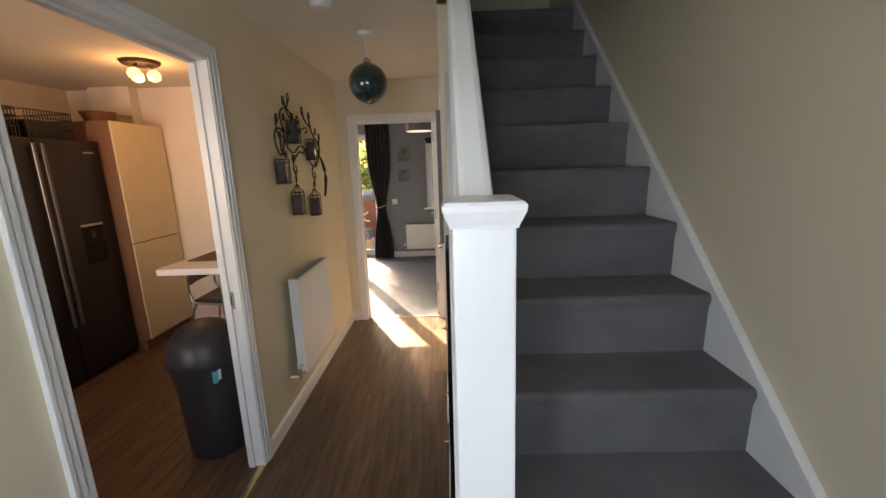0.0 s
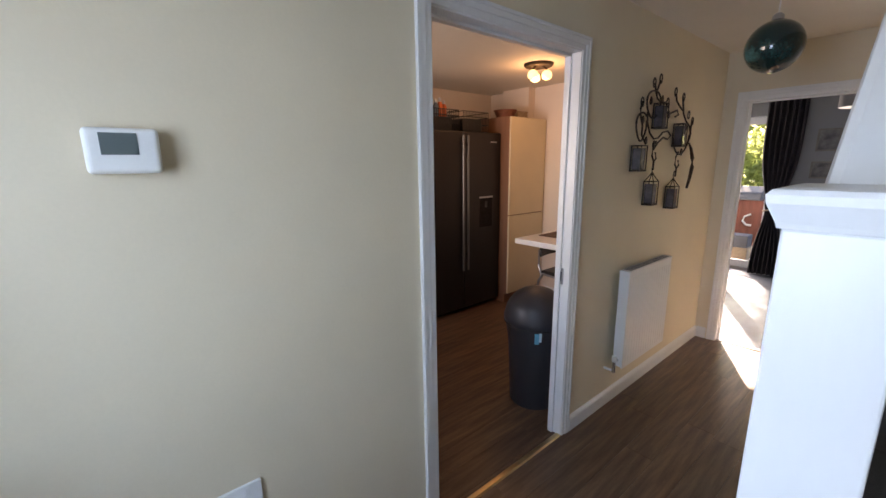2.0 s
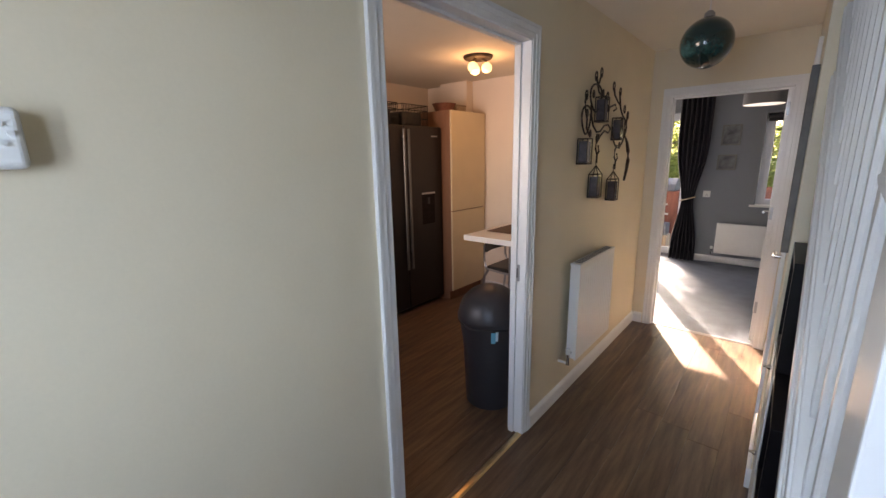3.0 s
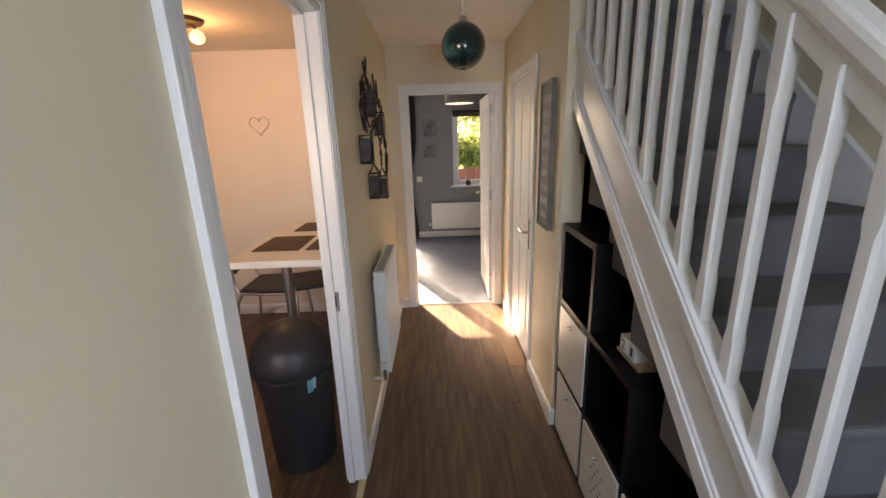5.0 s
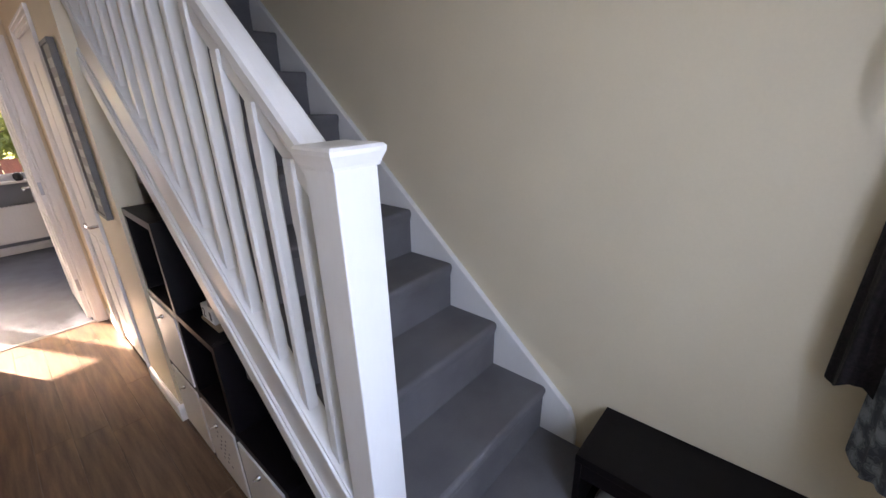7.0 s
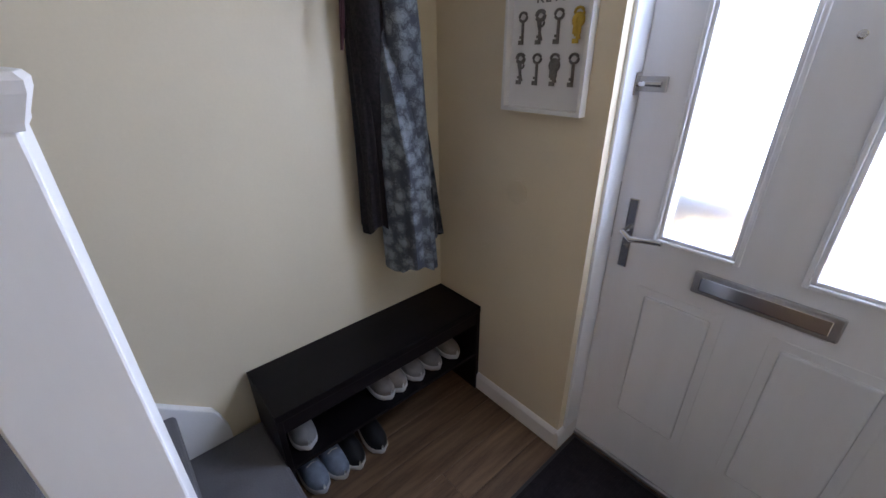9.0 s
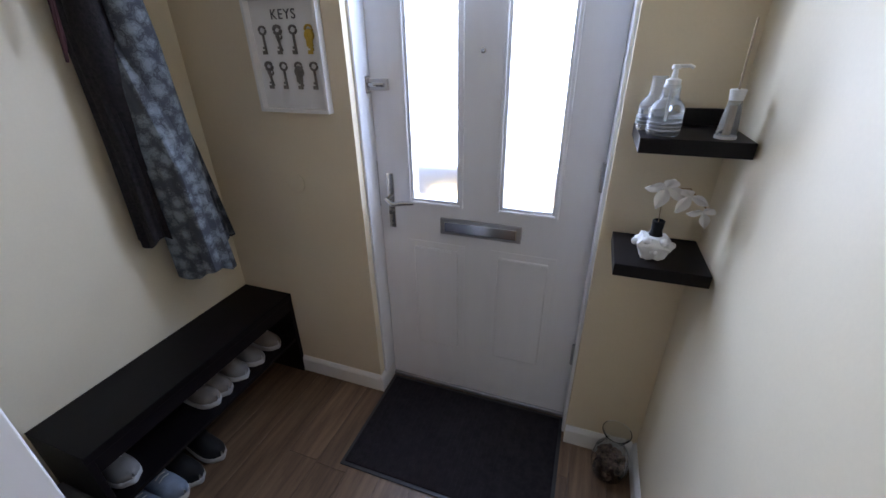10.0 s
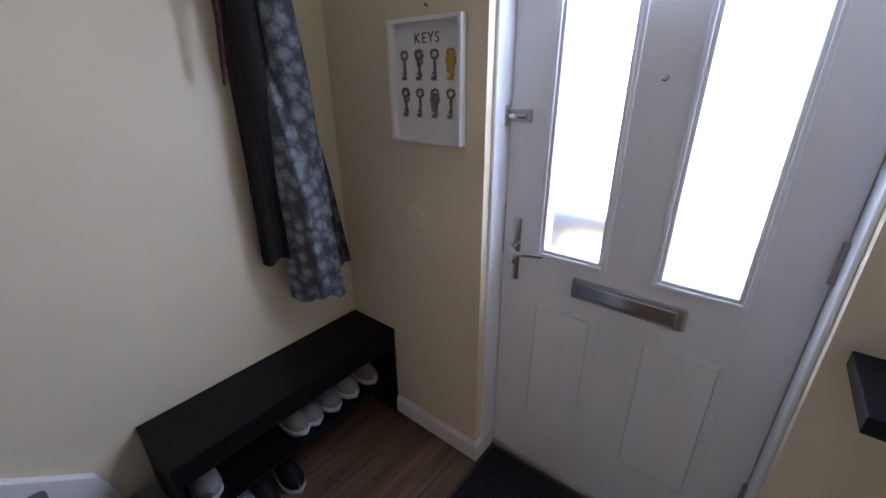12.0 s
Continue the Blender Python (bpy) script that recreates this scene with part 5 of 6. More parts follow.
# ---- kitchen things ----
def fridge():
    X, Y0, Y1, H = -2.735, 2.25, 3.205, 1.80
    YM = 2.69
    t = thing("fridge_freezer", X - 0.33, (Y0 + Y1) / 2, 0, "dark grey American fridge freezer with water dispenser", "fridge freezer")
    part("body", box(X - 0.66, X - 0.07, Y0, Y1, 0.03, H, 0.006), fridge_dark, t)
    part("plinth", box(X - 0.60, X - 0.09, Y0 + 0.01, Y1 - 0.01, 0.0, 0.035), black_plastic, t)
    for a, b, hs in ((Y0, YM - 0.003, 1), (YM + 0.003, Y1, -1)):
        d = part("door", box(X - 0.066, X, a, b, 0.05, H - 0.004, 0.012, seg=3), fridge_dark, t, "dark brushed door")
        hy = YM - hs * 0.03
        # the reflective door edge's highlight, built as a paler strip
        if hs == 1:
            part("edge_strip", box(X + 0.0005, X + 0.006, a + 0.002, a + 0.026, 0.06, H - 0.02, 0.002), handle_grey, d, "pale strip standing in for the door edge's highlight")
        h = part("handle", box(X + 0.018, X + 0.034, hy - 0.012, hy + 0.012, 0.45, 1.76, 0.006), handle_grey, d, "long dark handle")
        for z in (0.6, 1.66):
            part("handle_post", box(X - 0.004, X + 0.020, hy - 0.008, hy + 0.008, z, z + 0.03), fridge_dark, h)
        if hs == -1:
            part("dispenser", box(X - 0.004, X + 0.003, 2.90, 3.08, 0.86, 1.17, 0.002), mat_dark, d, "black water dispenser")
            part("dispenser_trim", box(X + 0.002, X + 0.007, 2.895, 3.085, 1.155, 1.172, 0.002), satin_metal, d)
            part("dispenser_lever", box(X + 0.002, X + 0.008, 2.975, 3.005, 1.06, 1.12, 0.003), black_plastic, d)
            part("badge", box(X - 0.001, X + 0.002, 3.05, 3.14, 1.70, 1.712), satin_metal, d, "small plain badge")


fridge()


def tall_cabinet():
    X, Y0, Y1, H = -2.615, 3.212, 3.795, 1.955
    t = thing("tall_cabinet", X - 0.29, (Y0 + Y1) / 2, 0, "tall cream kitchen cabinet with two plain doors", "kitchen cabinet")
    part("carcass", box(X - 0.58, X - 0.02, Y0, Y1, 0.10, H, 0.001), cabinet_side, t, "brown wood side")
    part("plinth", box(X - 0.56, X - 0.05, Y0 + 0.005, Y1 - 0.005, 0, 0.10), cabinet_side, t)
    for z0, z1 in ((0.11, 0.955), (0.965, H - 0.003)):
        part("door", box(X - 0.018, X, Y0 + 0.003, Y1 - 0.002, z0, z1, 0.002), cabinet_cream, t, "plain cream door")


tall_cabinet()
bc = thing("base_cabinet", -3.14, 1.93, 0, "white kitchen base cabinet beside the dark fridge", "kitchen cabinet")
part("carcass", box(-3.43, -2.872, 1.632, 2.235, 0.15, 0.875, 0.001), storage_white, bc)
part("plinth", box(-3.40, -2.91, 1.635, 2.232, 0.0, 0.149), cabinet_side, bc, "brown plinth")
bd_ = part("door", box(-2.870, -2.852, 1.635, 2.232, 0.155, 0.870, 0.002), storage_white, bc, "plain white door")
part("knob", lathe([(0.006, 0), (0.006, 0.012), (0.013, 0.018), (0.011, 0.026)], -2.853, 2.185, 0.82, 14, axis="x"), satin_metal, bd_, "small round knob")
solo("worktop", box(-3.44, -2.835, 1.60, 2.242, 0.876, 0.912, 0.003), storage_white, "pale kitchen worktop on a white base cabinet", "worktop")
structure("boxing", box(-3.16, -2.79, 3.70, YN - 0.013, 1.97, HC), kitchen_paint, "boxed-in corner above the cabinet")
# wire baskets, bottles and tub on the fridge
for y0, y1 in ((2.30, 2.68), (2.74, 3.08)):
    b = thing("wire_basket", -3.0, (y0 + y1) / 2, 1.80, "black wire basket on top of the fridge", "basket")
    bm = None
    for z in (1.804, 1.87, 1.94, 1.99):
        bm = tube([(-2.80, y0, z), (-2.80, y1, z), (-3.2, y1, z), (-3.2, y0, z)], 0.004, bm, 6, True)
    for k in range(18):
        yy = y0 + (y1 - y0) * k / 17
        tube([(-2.80, yy, 1.804), (-2.80, yy, 1.99)], 0.0035, bm, 5)
        tube([(-3.2, yy, 1.804), (-3.2, yy, 1.99)], 0.0025, bm, 5)
    part("wire_frame", bm, wire_black, b)
    part("packet", box(-3.17, -2.84, y0 + 0.03, y1 - 0.04, 1.803, 1.93, 0.02), black_plastic, b, "dark packet")
for y, m_, h in ((2.42, ceramic_white, 0.26), (2.55, orange_plastic, 0.27), (2.60, orange_plastic, 0.24), (2.50, shoe_grey, 0.25)):
    b = thing("bottle", -2.92, y, 1.93, "small coloured bottle standing in the basket", "bottle")
    part("body", lathe([(0.026, 0), (0.027, h * 0.5 - 0.03), (0.014, h * 0.62 - 0.03)], -2.92, y, 1.931, 14), m_, b, smooth=True)
    part("cap", lathe([(0.015, h * 0.62 - 0.03), (0.015, h * 0.75 - 0.03)], -2.92, y, 1.931, 12), paper_white if m_ != ceramic_white else orange_plastic, b)
bw = thing("basket", -2.9, 3.38, 1.955, "low reddish brown basket on the tall cabinet", "basket")
part("bowl", lathe([(0.085, 0), (0.115, 0.07), (0.125, 0.085), (0.115, 0.085), (0.105, 0.07), (0.08, 0.008)], -2.84, 3.38, 1.955, 20), basket_brown, bw, smooth=True)
bw = thing("wicker_box", -2.9, 3.62, 1.955, "small pale wicker box on the tall cabinet", "basket")
part("tub", box(-3.02, -2.80, 3.54, 3.70, 1.955, 2.03, 0.006), wicker_pale, bw)
part("lid", box(-3.025, -2.795, 3.535, 3.705, 2.03, 2.045, 0.004), wicker_pale, bw)

# bar table
TX0, TX1, TY0, TY1, TZ = -1.73, KX1 - 0.013, 2.25, 3.31, 0.97
tb = thing("bar_table", (TX0 + TX1) / 2, (TY0 + TY1) / 2, 0, "white breakfast bar top on a metal leg", "table")
part("tabletop", box(TX0, TX1, TY0, TY1, TZ - 0.038, TZ, 0.003), table_white, tb)
part("leg", tube([(-1.55, 2.62, 0.01), (-1.55, 2.62, TZ - 0.038)], 0.03, seg=20), satin_metal, tb, "round metal leg", smooth=True)
part("leg_foot", lathe([(0.055, 0), (0.055, 0.006), (0.033, 0.012)], -1.55, 2.62, 0, 20), satin_metal, tb)
part("leg_plate", lathe([(0.05, 0), (0.05, 0.006)], -1.55, 2.62, TZ - 0.045, 20), satin_metal, tb)
for x0, x1, y0, y1, r in ((-1.67, -1.40, 2.45, 2.80, 0), (-1.36, -1.14, 2.45, 2.78, 0), (-1.60, -1.25, 2.96, 3.24, 0)):
    solo("placemat", box(x0, x1, y0, y1, TZ + 0.0005, TZ + 0.006, 0.002), mat_brown, "brown woven placemat lying on the white bar", "placemat")


def kitchen_chair(x, y, turn):
    t = new("kitchen_chair")
    ORIGIN[t.name] = Vector((0, 0, 0))
    tagged(t, "chair with dark padded seat and bent steel frame", "chair")
    own = box(-0.20, 0.20, -0.19, 0.20, 0.43, 0.47, 0.016, seg=3)
    part("seat", own, black_plastic, t, "dark padded seat")

    def bk_(u, v):
        return Vector((-0.19 + 0.38 * u, -0.215 - 0.03 * math.sin(math.pi * u), 0.60 + 0.085 * v))
    part("backrest", sheet(bk_, 8, 3, 0.02), black_plastic, t, "dark curved backrest", smooth=True)
    for s in (-1, 1):
        part("back_frame", tube([(s * 0.19, -0.22, 0.67), (s * 0.19, -0.22, 0.52), (s * 0.195, -0.19, 0.44), (s * 0.195, 0.0, 0.425), (s * 0.195, 0.17, 0.425)], 0.011, seg=10), satin_metal, t, "bent steel tube", smooth=True)
        part("front_leg", tube([(s * 0.195, 0.17, 0.425), (s * 0.20, 0.20, 0.38), (s * 0.21, 0.23, 0.0)], 0.011, seg=10), satin_metal, t, smooth=True)
        part("rear_leg", tube([(s * 0.195, -0.17, 0.43), (s * 0.20, -0.21, 0.36), (s * 0.21, -0.26, 0.0)], 0.011, seg=10), satin_metal, t, smooth=True)
    t.matrix_world = pose(x, y, 0, 0, 0, turn)


kitchen_chair(-1.98, 3.38, -90)
kitchen_chair(-1.62, 3.46, -160)

# bin
BXc, BYc = -1.32, 1.98
bn = thing("kitchen_bin", BXc, BYc, 0, "grey plastic bin with a domed lid", "bin")
part("tub", lathe([(0.145, 0), (0.150, 0.01), (0.168, 0.40), (0.186, 0.52), (0.190, 0.55), (0.182, 0.56)], BXc, BYc, 0, 40), bin_grey, bn, smooth=True)
dome = [(0.196, 0.545), (0.200, 0.555), (0.199, 0.575)] + [(0.192 * math.cos(a), 0.58 + 0.175 * math.sin(a)) for a in [i * math.pi / 2 / 9 for i in range(1, 9)]] + [(0.01, 0.757)]
part("lid", lathe(dome, BXc, BYc, 0, 40), bin_grey, bn, "domed lid", smooth=True)
part("bag_edge", tube([(BXc + 0.194 * math.cos(a), BYc + 0.194 * math.sin(a), 0.536 + 0.006 * math.sin(5 * a)) for a in [i * 2 * math.pi / 32 for i in range(32)]], 0.005, seg=5, closed=True), black_plastic, bn, "black bag edge")


def wrap(a0, a1, z0, z1, r0, r1):
    def fn(u, v):
        a = a0 + (a1 - a0) * u
        r = r0 + (r1 - r0) * v
        return Vector((BXc + r * math.cos(a), BYc + r * math.sin(a), z0 + (z1 - z0) * v))
    return fn


A_ST = math.atan2(0.02 - 0.45, 1.0) - 0.55
part("sticker", sheet(wrap(A_ST, A_ST + 0.14, 0.455, 0.525, 0.179, 0.190), 4, 3, 0.001), sticker_blue, bn, "blue rectangular sticker")
part("sticker", sheet(wrap(A_ST + 0.14, A_ST + 0.22, 0.47, 0.53, 0.181, 0.191), 3, 3, 0.001), sticker_pale, bn, "pale blue sticker")

# kitchen ceiling lamp
KLX, KLY = -2.09, 2.93
kl = thing("kitchen_ceiling_light", KLX, KLY, HC, "round ceiling light with lit glass cups", "ceiling light")
part("backplate", lathe([(0.11, -0.022), (0.12, -0.012), (0.12, 0)], KLX, KLY, HC, 28), iron_brown, kl, smooth=True)
for k in range(3):
    a = 2 * math.pi * k / 3 + 0.5
    cx, cy = KLX + 0.07 * math.cos(a), KLY + 0.07 * math.sin(a)
    arm = part("arm", tube([(KLX + 0.03 * math.cos(a), KLY + 0.03 * math.sin(a), HC - 0.02), (cx, cy, HC - 0.045)], 0.008, seg=8), iron_brown, kl)
    cup = part("glass_cup", lathe([(0.018, -0.055), (0.036, -0.070), (0.043, -0.092), (0.037, -0.116), (0.014, -0.130)], cx, cy, HC, 18), bulb_glow, arm, "lit amber glass cup", smooth=True)
    cup.visible_shadow = False
ht = thing("heart_decoration", -2.08, YN - 0.012, 1.68, "small wire heart hanging on the kitchen wall", "wall decoration")
pts = []
for i in range(28):
    a = 2 * math.pi * i / 28
    pts.append((-2.08 + 0.0052 * 16 * math.sin(a) ** 3 / 1.0, YN - 0.022, 1.72 + 0.0052 * (13 * math.cos(a) - 5 * math.cos(2 * a) - 2 * math.cos(3 * a) - math.cos(4 * a))))
part("wire_heart", tube(pts, 0.0045, seg=6, closed=True), heart_wire, ht, smooth=True)
part("hanging_nail", tube([(-2.08, YN - 0.012, 1.765), (-2.08, YN - 0.026, 1.765)], 0.003, seg=6), key_metal, ht)

# ---- living room things ----
YG = YL + 0.12                  # plane of the window frames


def window(name, x0, x1, z0, z1, mullions, label):
    t = thing(name, (x0 + x1) / 2, YG, z0, label, "window", kind="structure")
    f = 0.055
    bm = box(x0, x1, YG, YG + 0.06, z0, z0 + f, 0.004)
    box(x0, x1, YG, YG + 0.06, z1 - f, z1, 0.004, bm)
    box(x0, x0 + f, YG, YG + 0.06, z0 + f, z1 - f, 0.004, bm)
    box(x1 - f, x1, YG, YG + 0.06, z0 + f, z1 - f, 0.004, bm)
    part("window_frame", bm, upvc_white, t)
    xs = [x0 + f] + mullions + [x1 - f]
    for m_ in mullions:
        part("mullion", box(m_ - 0.035, m_ + 0.035, YG - 0.002, YG + 0.062, z0 + f, z1 - f, 0.004), upvc_white, t)
    for a, b in zip(xs, xs[1:]):
        a2 = a + (0.035 if a in mullions else 0)
        b2 = b - (0.035 if b in mullions else 0)
        s = part("sash", box(a2, a2 + 0.04, YG + 0.005, YG + 0.05, z0 + f, z1 - f, 0.003), upvc_white, t)
        bm = box(b2 - 0.04, b2, YG + 0.005, YG + 0.05, z0 + f, z1 - f, 0.003)
        box(a2 + 0.04, b2 - 0.04, YG + 0.005, YG + 0.05, z0 + f, z0 + f + 0.04, 0.003, bm)
        box(a2 + 0.04, b2 - 0.04, YG + 0.005, YG + 0.05, z1 - f - 0.04, z1 - f, 0.003, bm)
        part("sash", bm, upvc_white, t)
        p = part("pane", box(a2 + 0.038, b2 - 0.038, YG + 0.02, YG + 0.026, z0 + f + 0.038, z1 - f - 0.038), clear_glass, t, "clear glass pane")
        p.visible_shadow = False
    return t


window("window_1", LW0, LW1, 0.80, 1.97, [0.22], "white framed living room window with sill")
structure("window_sill", box(LW0 - 0.05, LW1 + 0.05, YL - 0.05, YG - 0.001, 0.801, 0.826, 0.004), gloss_white, "white window sill")
window("patio_door", PD0, PD1, 0.02, 2.05, [-1.94], "white framed glazed double patio door")
bd = thing("roller_blind", 0.26, YL + 0.05, 1.87, "dark rolled-up blind at the window's top", "blind")
part("roll", tube([(LW0 + 0.01, YL + 0.05, 1.935), (LW1 - 0.01, YL + 0.05, 1.935)], 0.028, seg=16), blind_dark, bd, smooth=True)
part("cloth", box(LW0 + 0.02, LW1 - 0.02, YL + 0.070, YL + 0.073, 1.885, 1.935), blind_dark, bd)
part("bottom_bar", box(LW0 + 0.02, LW1 - 0.02, YL + 0.064, YL + 0.079, 1.872, 1.888, 0.003), blind_dark, bd)
sc = thing("sill_ornament", -0.10, YL, 0.826, "small dark ornament on the window sill", "ornament")
part("body", lathe([(0.03, 0), (0.045, 0.03), (0.04, 0.07), (0.02, 0.09)], -0.10, YL, 0.826, 16), black_plastic, sc, smooth=True)


TIE = 0.88


def curtain(name, x0, x1, xt, label):
    t = thing(name, (x0 + x1) / 2, YL - 0.1, 0.01, label, "curtain")

    def fn(u, v):
        z = 0.015 + 2.205 * v
        d = abs(z - TIE)
        pinch = math.exp(-(d / 0.42) ** 2)
        w = 1 - 0.58 * pinch
        shift = (xt - (x0 + x1) / 2) * pinch
        x = (x0 + x1) / 2 + (u - 0.5) * (x1 - x0) * w * (1.0 if z > TIE else 0.85) + shift
        y = YL - 0.13 - 0.035 * math.sin(u * 2 * math.pi * 6.5) * (1 - 0.4 * pinch) - 0.01 * math.sin(u * 40 + z * 3)
        return Vector((x, y, z))
    part("cloth", sheet(fn, 90, 36, 0.004), curtain_dark, t, "dark pleated cloth", smooth=True)
    ring = [(xt + (x1 - x0) * 0.24 * math.cos(a), YL - 0.13 + 0.055 * math.sin(a), TIE + 0.03 * math.cos(a)) for a in [i * 2 * math.pi / 20 for i in range(20)]]
    part("tieback", tube(ring, 0.010, seg=6, closed=True), wicker_pale, t, "pale tie-back", smooth=True)


curtain("curtain", -1.27, -0.89, -1.08, "dark full-length curtain held by a pale tie-back")
cp = thing("curtain_pole", -1.9, YL - 0.13, 2.235, "dark curtain pole above the patio door", "curtain pole")
part("pole", tube([(-3.2, YL - 0.13, 2.235), (-0.88, YL - 0.13, 2.235)], 0.014, seg=12), wire_black, cp, smooth=True)
for x in (-3.1, -0.94):
    part("pole_bracket", box(x - 0.008, x + 0.008, YL - 0.13, YL - 0.001, 2.228, 2.244), wire_black, cp)


def photo(x0, x1, z0, z1):
    t = thing("framed_photo", (x0 + x1) / 2, YL, z0, "small framed dark photograph on the grey wall", "picture")
    f = 0.018
    bm = box(x0, x1, YL - 0.02, YL - 0.001, z0, z0 + f, 0.001)
    box(x0, x1, YL - 0.02, YL - 0.001, z1 - f, z1, 0.001, bm)
    box(x0, x0 + f, YL - 0.02, YL - 0.001, z0 + f, z1 - f, 0.001, bm)
    box(x1 - f, x1, YL - 0.02, YL - 0.001, z0 + f, z1 - f, 0.001, bm)
    part("frame", bm, sign_grey, t)
    part("print", box(x0 + f, x1 - f, YL - 0.010, YL - 0.002, z0 + f, z1 - f), photo_dark, t, "dark photographic print")


photo(-0.785, -0.575, 1.59, 1.85)
photo(-0.80, -0.59, 1.27, 1.47)

ls = thing("living_room_lamp", -0.31, 5.1, HC, "grey drum shade hanging from the ceiling", "pendant lamp")
part("shade", lathe([(0.165, 0), (0.165, 0.19), (0.162, 0.19), (0.162, 0.001)], -0.31, 5.1, 1.94, 36), shade_grey, ls, "grey drum shade", smooth=True)
part("diffuser", lathe([(0.160, 0), (0.160, 0.004)], -0.31, 5.1, 1.938, 32), lamp_diffuser, ls, "white lower diffuser")
part("cord", tube([(-0.31, 5.1, 1.95), (-0.31, 5.1, HC)], 0.004, seg=8), white_plastic, ls)
part("ceiling_rose", lathe([(0.045, -0.022), (0.05, 0)], -0.31, 5.1, HC, 20), white_plastic, ls)

# ---- garden ----
structure("ground", box(-60, 60, -60, 90, -0.5, -0.21), ground_grass, "rough garden grass")
patio = structure("pavement", box(-3.6, 3.2, YL + 0.29, 9.0, -0.21, -0.06), slab_dark, "grey paved patio")
fn_ = thing("garden_fence", 0, 10.4, -0.21, "reddish brown board fence", "fence")
for k in range(50):
    x = -6.0 + k * 0.245
    part("board", box(x, x + 0.235, 10.4, 10.42, -0.2, 0.80 + 0.01 * ((k * 5) % 3)), fence_red, fn_)
part("rail", box(-6, 6.25, 10.421, 10.46, 0.1, 0.18), fence_red, fn_)
part("rail", box(-6, 6.25, 10.421, 10.46, 0.62, 0.70), fence_red, fn_)
gb = thing("garden_storage_box", -1.70, 8.1, -0.06, "reddish garden box with a grey curved cover", "garden box")
part("box_body", box(-1.96, -1.44, 7.95, 8.4, -0.06, 0.86, 0.01), fence_red, gb)
part("lid", prism([(7.92, 0.86), (8.43, 0.86), (8.38, 0.98), (8.18, 1.08), (7.97, 0.98)], "x", -1.86, -1.50, bevel=0.02), bbq_cover, gb, "grey curved cover")
part("handle", tube([(-1.60, 7.94, 0.64), (-1.67, 7.90, 0.60), (-1.69, 7.89, 0.53), (-1.64, 7.90, 0.47), (-1.58, 7.94, 0.46)], 0.016, seg=8), white_plastic, gb, "white curved handle", smooth=True)
pl = thing("planter", -1.72, 7.55, -0.06, "low wooden planter with a dark trough", "planter")
part("trough", box(-2.0, -1.46, 7.40, 7.70, -0.06, 0.17, 0.008), wicker_pale, pl)
part("liner", box(-1.98, -1.48, 7.42, 7.68, 0.17, 0.36, 0.01), bbq_cover, pl, "dark grey liner")


def tree(name, x, y, height, spread, leaves, seed, label, low=0.5):
    rnd = random.Random(seed)
    t = thing(name, x, y, -0.21, label, "tree")
    bm = tube([(x, y, -0.25), (x + 0.05, y, height * 0.35), (x - 0.04, y + 0.05, height * 0.75)], [0.11, 0.08, 0.04], seg=10)
    tips = []
    for k in range(14):
        a = rnd.uniform(0, 6.28)
        z = height * rnd.uniform(0.15, 0.7)
        r = spread * rnd.uniform(0.5, 0.95)
        e = Vector((x + r * math.cos(a), y + r * math.sin(a), min(height, z + rnd.uniform(0.2, 0.9))))
        tube([(x, y, z), tuple(Vector((x, y, z)).lerp(e, 0.5) + Vector((0, 0, 0.08))), tuple(e)], [0.035, 0.022, 0.008], bm, 6)
        tips.append(e)
    part("trunk", bm, bark, t, smooth=True)
    vs, fs = [], []
    clumps = [(rnd.uniform(-1, 1), rnd.uniform(-1, 1), rnd.uniform(0, 1)) for _ in range(60)]
    for k in range(leaves):
        c = clumps[rnd.randrange(60)]
        px = x + c[0] * spread + rnd.gauss(0, 0.17)
        py = y + c[1] * spread * 0.55 + rnd.gauss(0, 0.17)
        pz = low + c[2] * (height - low) * (1 - 0.25 * abs(c[0])) + rnd.gauss(0, 0.16)
        s = rnd.uniform(0.035, 0.07)
        u = Vector((rnd.gauss(0, 1), rnd.gauss(0, 1), rnd.gauss(0, 1))).normalized()
        w = u.cross(Vector((rnd.gauss(0, 1), rnd.gauss(0, 1), rnd.gauss(0, 1)))).normalized()
        p = Vector((px, py, pz))
        i = len(vs)
        vs += [p - u * s, p + w * s * 0.5, p + u * s, p - w * s * 0.5]
        fs.append((i, i + 1, i + 2, i + 3))
    me = bpy.data.meshes.new("crown")
    me.from_pydata([v - Vector((x, y, -0.21)) for v in vs], [], fs)
    me.materials.append(leaf_green)
    ob = new("crown", me)
    ob.parent = t
    tagged(ob, "loose green leaves", kind="stuff")


tree("garden_tree", -6.3, 11.6, 3.6, 1.4, 9000, 1, "leafy green garden tree behind the fence", 0.2)
tree("garden_tree", -2.9, 11.8, 5.4, 1.25, 20000, 2, "leafy green garden tree behind the fence", 0.2)
tree("garden_tree", -1.6, 12.4, 4.2, 1.3, 9000, 7, "leafy green garden tree behind the fence", 0.2)
tree("garden_tree", -0.5, 11.7, 4.4, 1.5, 14000, 3, "leafy green garden tree behind the fence", 0.2)
tree("garden_tree", 1.9, 12.1, 4.2, 1.6, 12000, 4, "leafy green garden tree behind the fence")

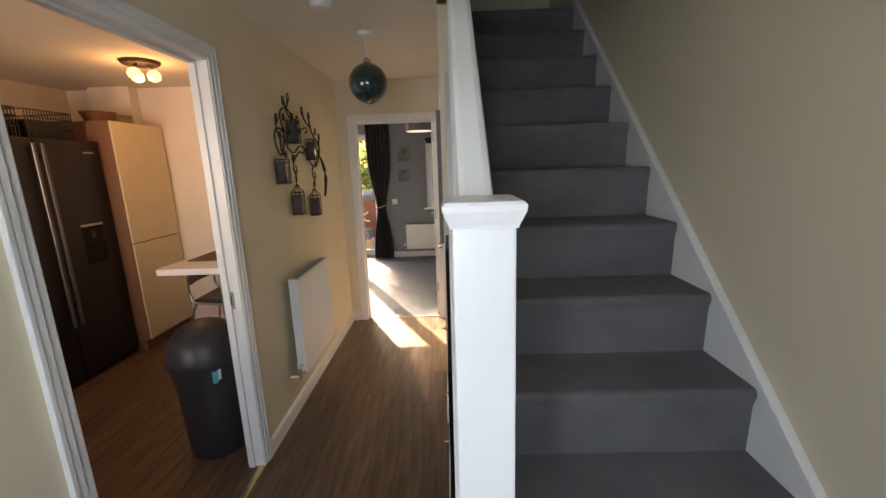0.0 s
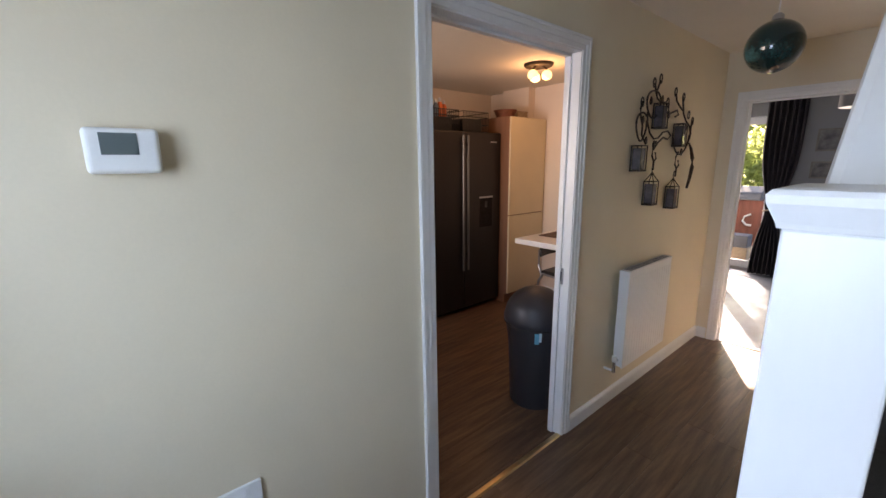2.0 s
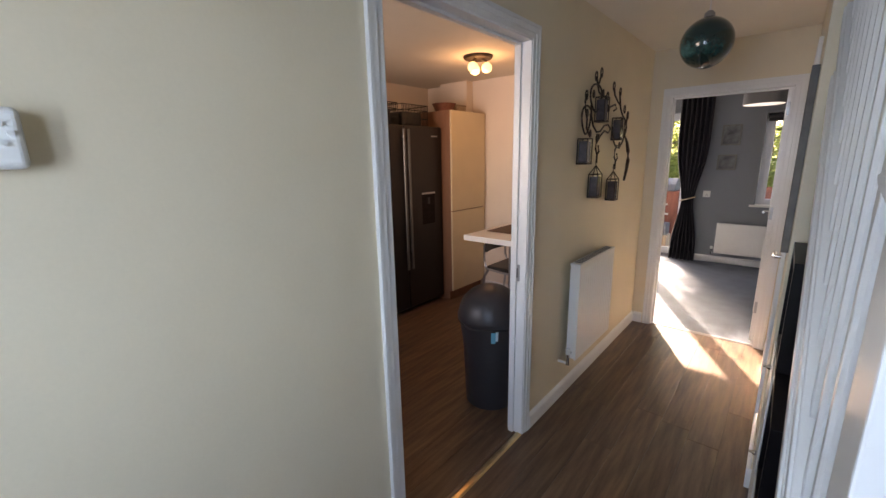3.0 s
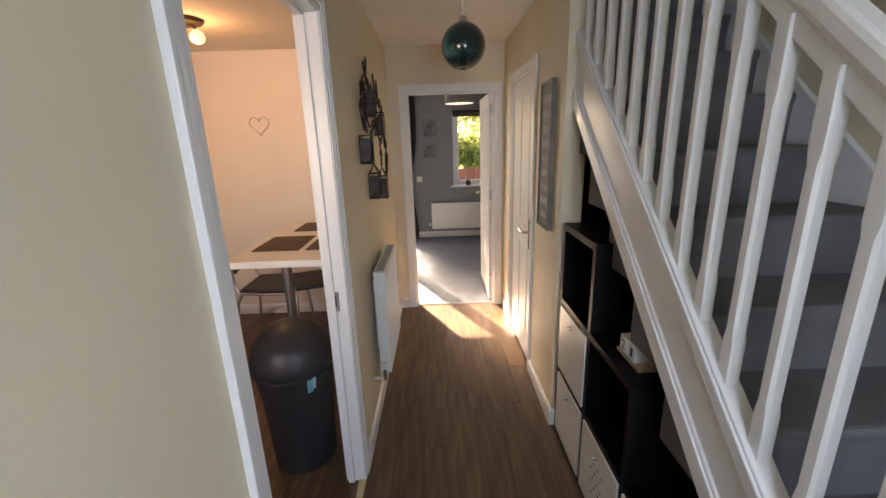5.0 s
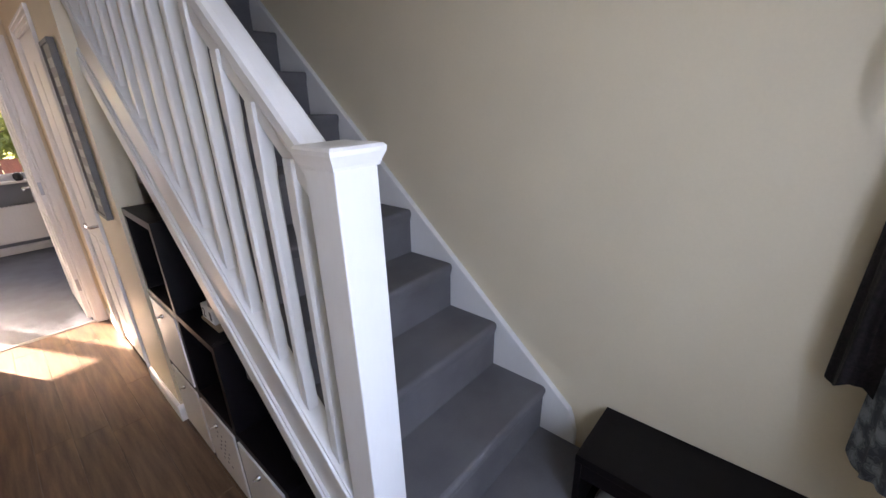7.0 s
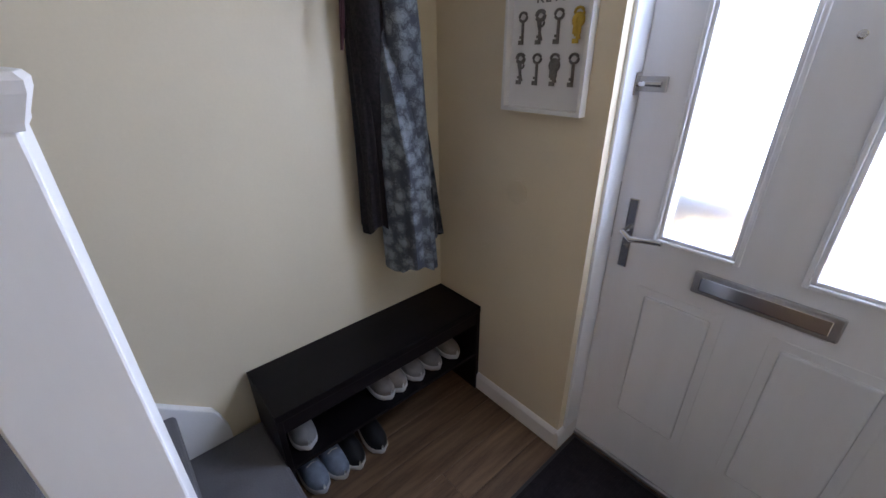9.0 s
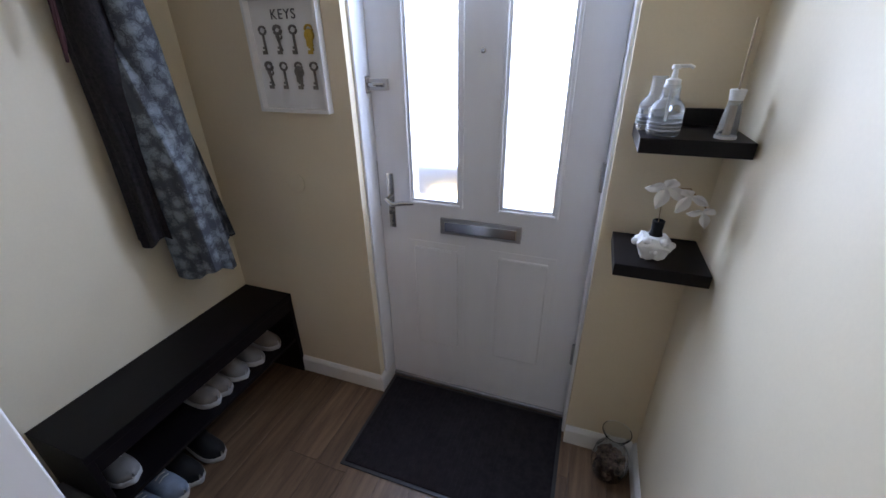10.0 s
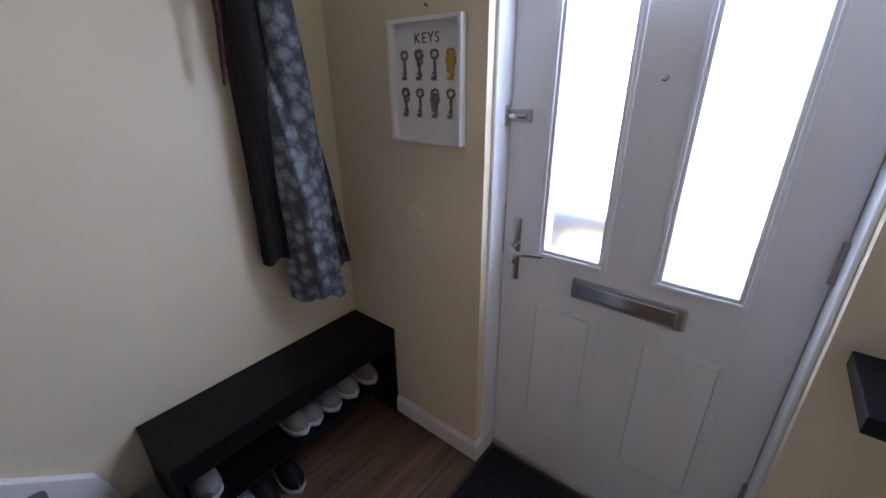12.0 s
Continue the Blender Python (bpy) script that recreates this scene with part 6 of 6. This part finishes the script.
rnd = random.Random(21)
vs, fs = [], []
for k in range(16000):
    p = Vector((rnd.uniform(-9, 6), 14.2 + rnd.gauss(0, 0.25), rnd.uniform(-0.2, 2.9) - 0.15 * rnd.random()))
    p.z += 0.25 * noise.noise(Vector((p.x * 0.8, 3.0, 0)))
    sz = rnd.uniform(0.05, 0.10)
    u = Vector((rnd.gauss(0, 1), rnd.gauss(0, 1), rnd.gauss(0, 1))).normalized()
    w = u.cross(Vector((rnd.gauss(0, 1), rnd.gauss(0, 1), rnd.gauss(0, 1)))).normalized()
    i = len(vs)
    vs += [p - u * sz, p + w * sz * 0.5, p + u * sz, p - w * sz * 0.5]
    fs.append((i, i + 1, i + 2, i + 3))
me = bpy.data.meshes.new("hedge_leaves")
me.from_pydata([tuple(v) for v in vs], [], fs)
me.materials.append(leaf_green)
tagged(new("hedge_leaves", me), "tall green hedge leaves behind the garden trees", kind="stuff")

# front garden beyond the entrance door
structure("path_front", box(-3, 3, -6, YF - 0.29, -0.21, -0.12), paving, "pale paved path before the house")
# Invented pot and bush, added to darken the low end of the frosted pane
pt_ = thing("entrance_shape", 0.20, -1.62, -0.12, "unidentified blue-grey shape outside the entrance, built as a potted bush", "planter")
part("pot", lathe([(0.11, 0), (0.12, 0.01), (0.16, 0.44), (0.165, 0.46), (0.15, 0.46), (0.14, 0.42)], 0.20, -1.62, -0.12, 24), outside_shape_blue, pt_, "blue-grey tall pot", smooth=True)
rnd = random.Random(9)
vs, fs = [], []
for k in range(900):
    d = Vector((rnd.gauss(0, 1), rnd.gauss(0, 1), rnd.gauss(0, 1))).normalized() * rnd.uniform(0.4, 1.0)
    p = Vector((d.x * 0.20, d.y * 0.18, 0.95 + d.z * 0.33))
    u = Vector((rnd.gauss(0, 1), rnd.gauss(0, 1), rnd.gauss(0, 1))).normalized()
    w = u.cross(Vector((rnd.gauss(0, 1), rnd.gauss(0, 1), rnd.gauss(0, 1)))).normalized()
    i = len(vs)
    vs += [tuple(p - u * 0.03), tuple(p + w * 0.013), tuple(p + u * 0.03), tuple(p - w * 0.013)]
    fs.append((i, i + 1, i + 2, i + 3))
me = bpy.data.meshes.new("leaves")
me.from_pydata(vs, [], fs)
me.materials.append(outside_shape_blue)
ob = new("leaves", me)
ob.parent = pt_
tagged(ob, "dull blue-grey leaves", kind="stuff")
structure("road", box(-20, 20, -30, -6, -0.21, -0.17), paving, "pale road in front of the house")


# ---- floor boards ----
def boards(name, x0, x1, y0, y1, width, length, seed, skip=None):
    base = structure(name, box(x0, x1, y0, y1, -0.014, -0.004), slab_dark, "dark brown wood-effect board floor")
    o = ORIGIN[base.name]
    rnd = random.Random(seed)
    x = x0
    cache = {}
    while x < x1 - 0.005:
        w = min(width, x1 - x)
        y = y0 - rnd.uniform(0.1, length - 0.1)
        while y < y1:
            a, b = max(y, y0), min(y + length, y1)
            if b - a > 0.01:
                bm = box(-w / 2 + 0.0006, w / 2 - 0.0006, -(b - a) / 2 + 0.0006, (b - a) / 2 - 0.0006, -0.004, 0.0, 0.0008, seg=1)
                kk = (round(w, 4), round(b - a, 4))
                if kk in cache:
                    bm.free()
                else:
                    cache[kk] = finish(bm, "board", floor_wood, False)
                ob = new("board", cache[kk])
                ob.parent = base
                ob.location = Vector((x + w / 2, (a + b) / 2, 0)) - o
            y += length
        x += width


boards("floor", XW, 0.0, -0.62, YN + 0.03, 0.142, 1.21, 11)
boards("floor_entrance", 0.0, XE, -0.62, 2.13, 0.142, 1.21, 12)
boards("floor_recess", FD0, FD1, YD - 0.06, -0.62, 0.142, 1.21, 14)
boards("floor_kitchen", KX0, XW, YF, YN - 0.012, 0.142, 1.21, 13)
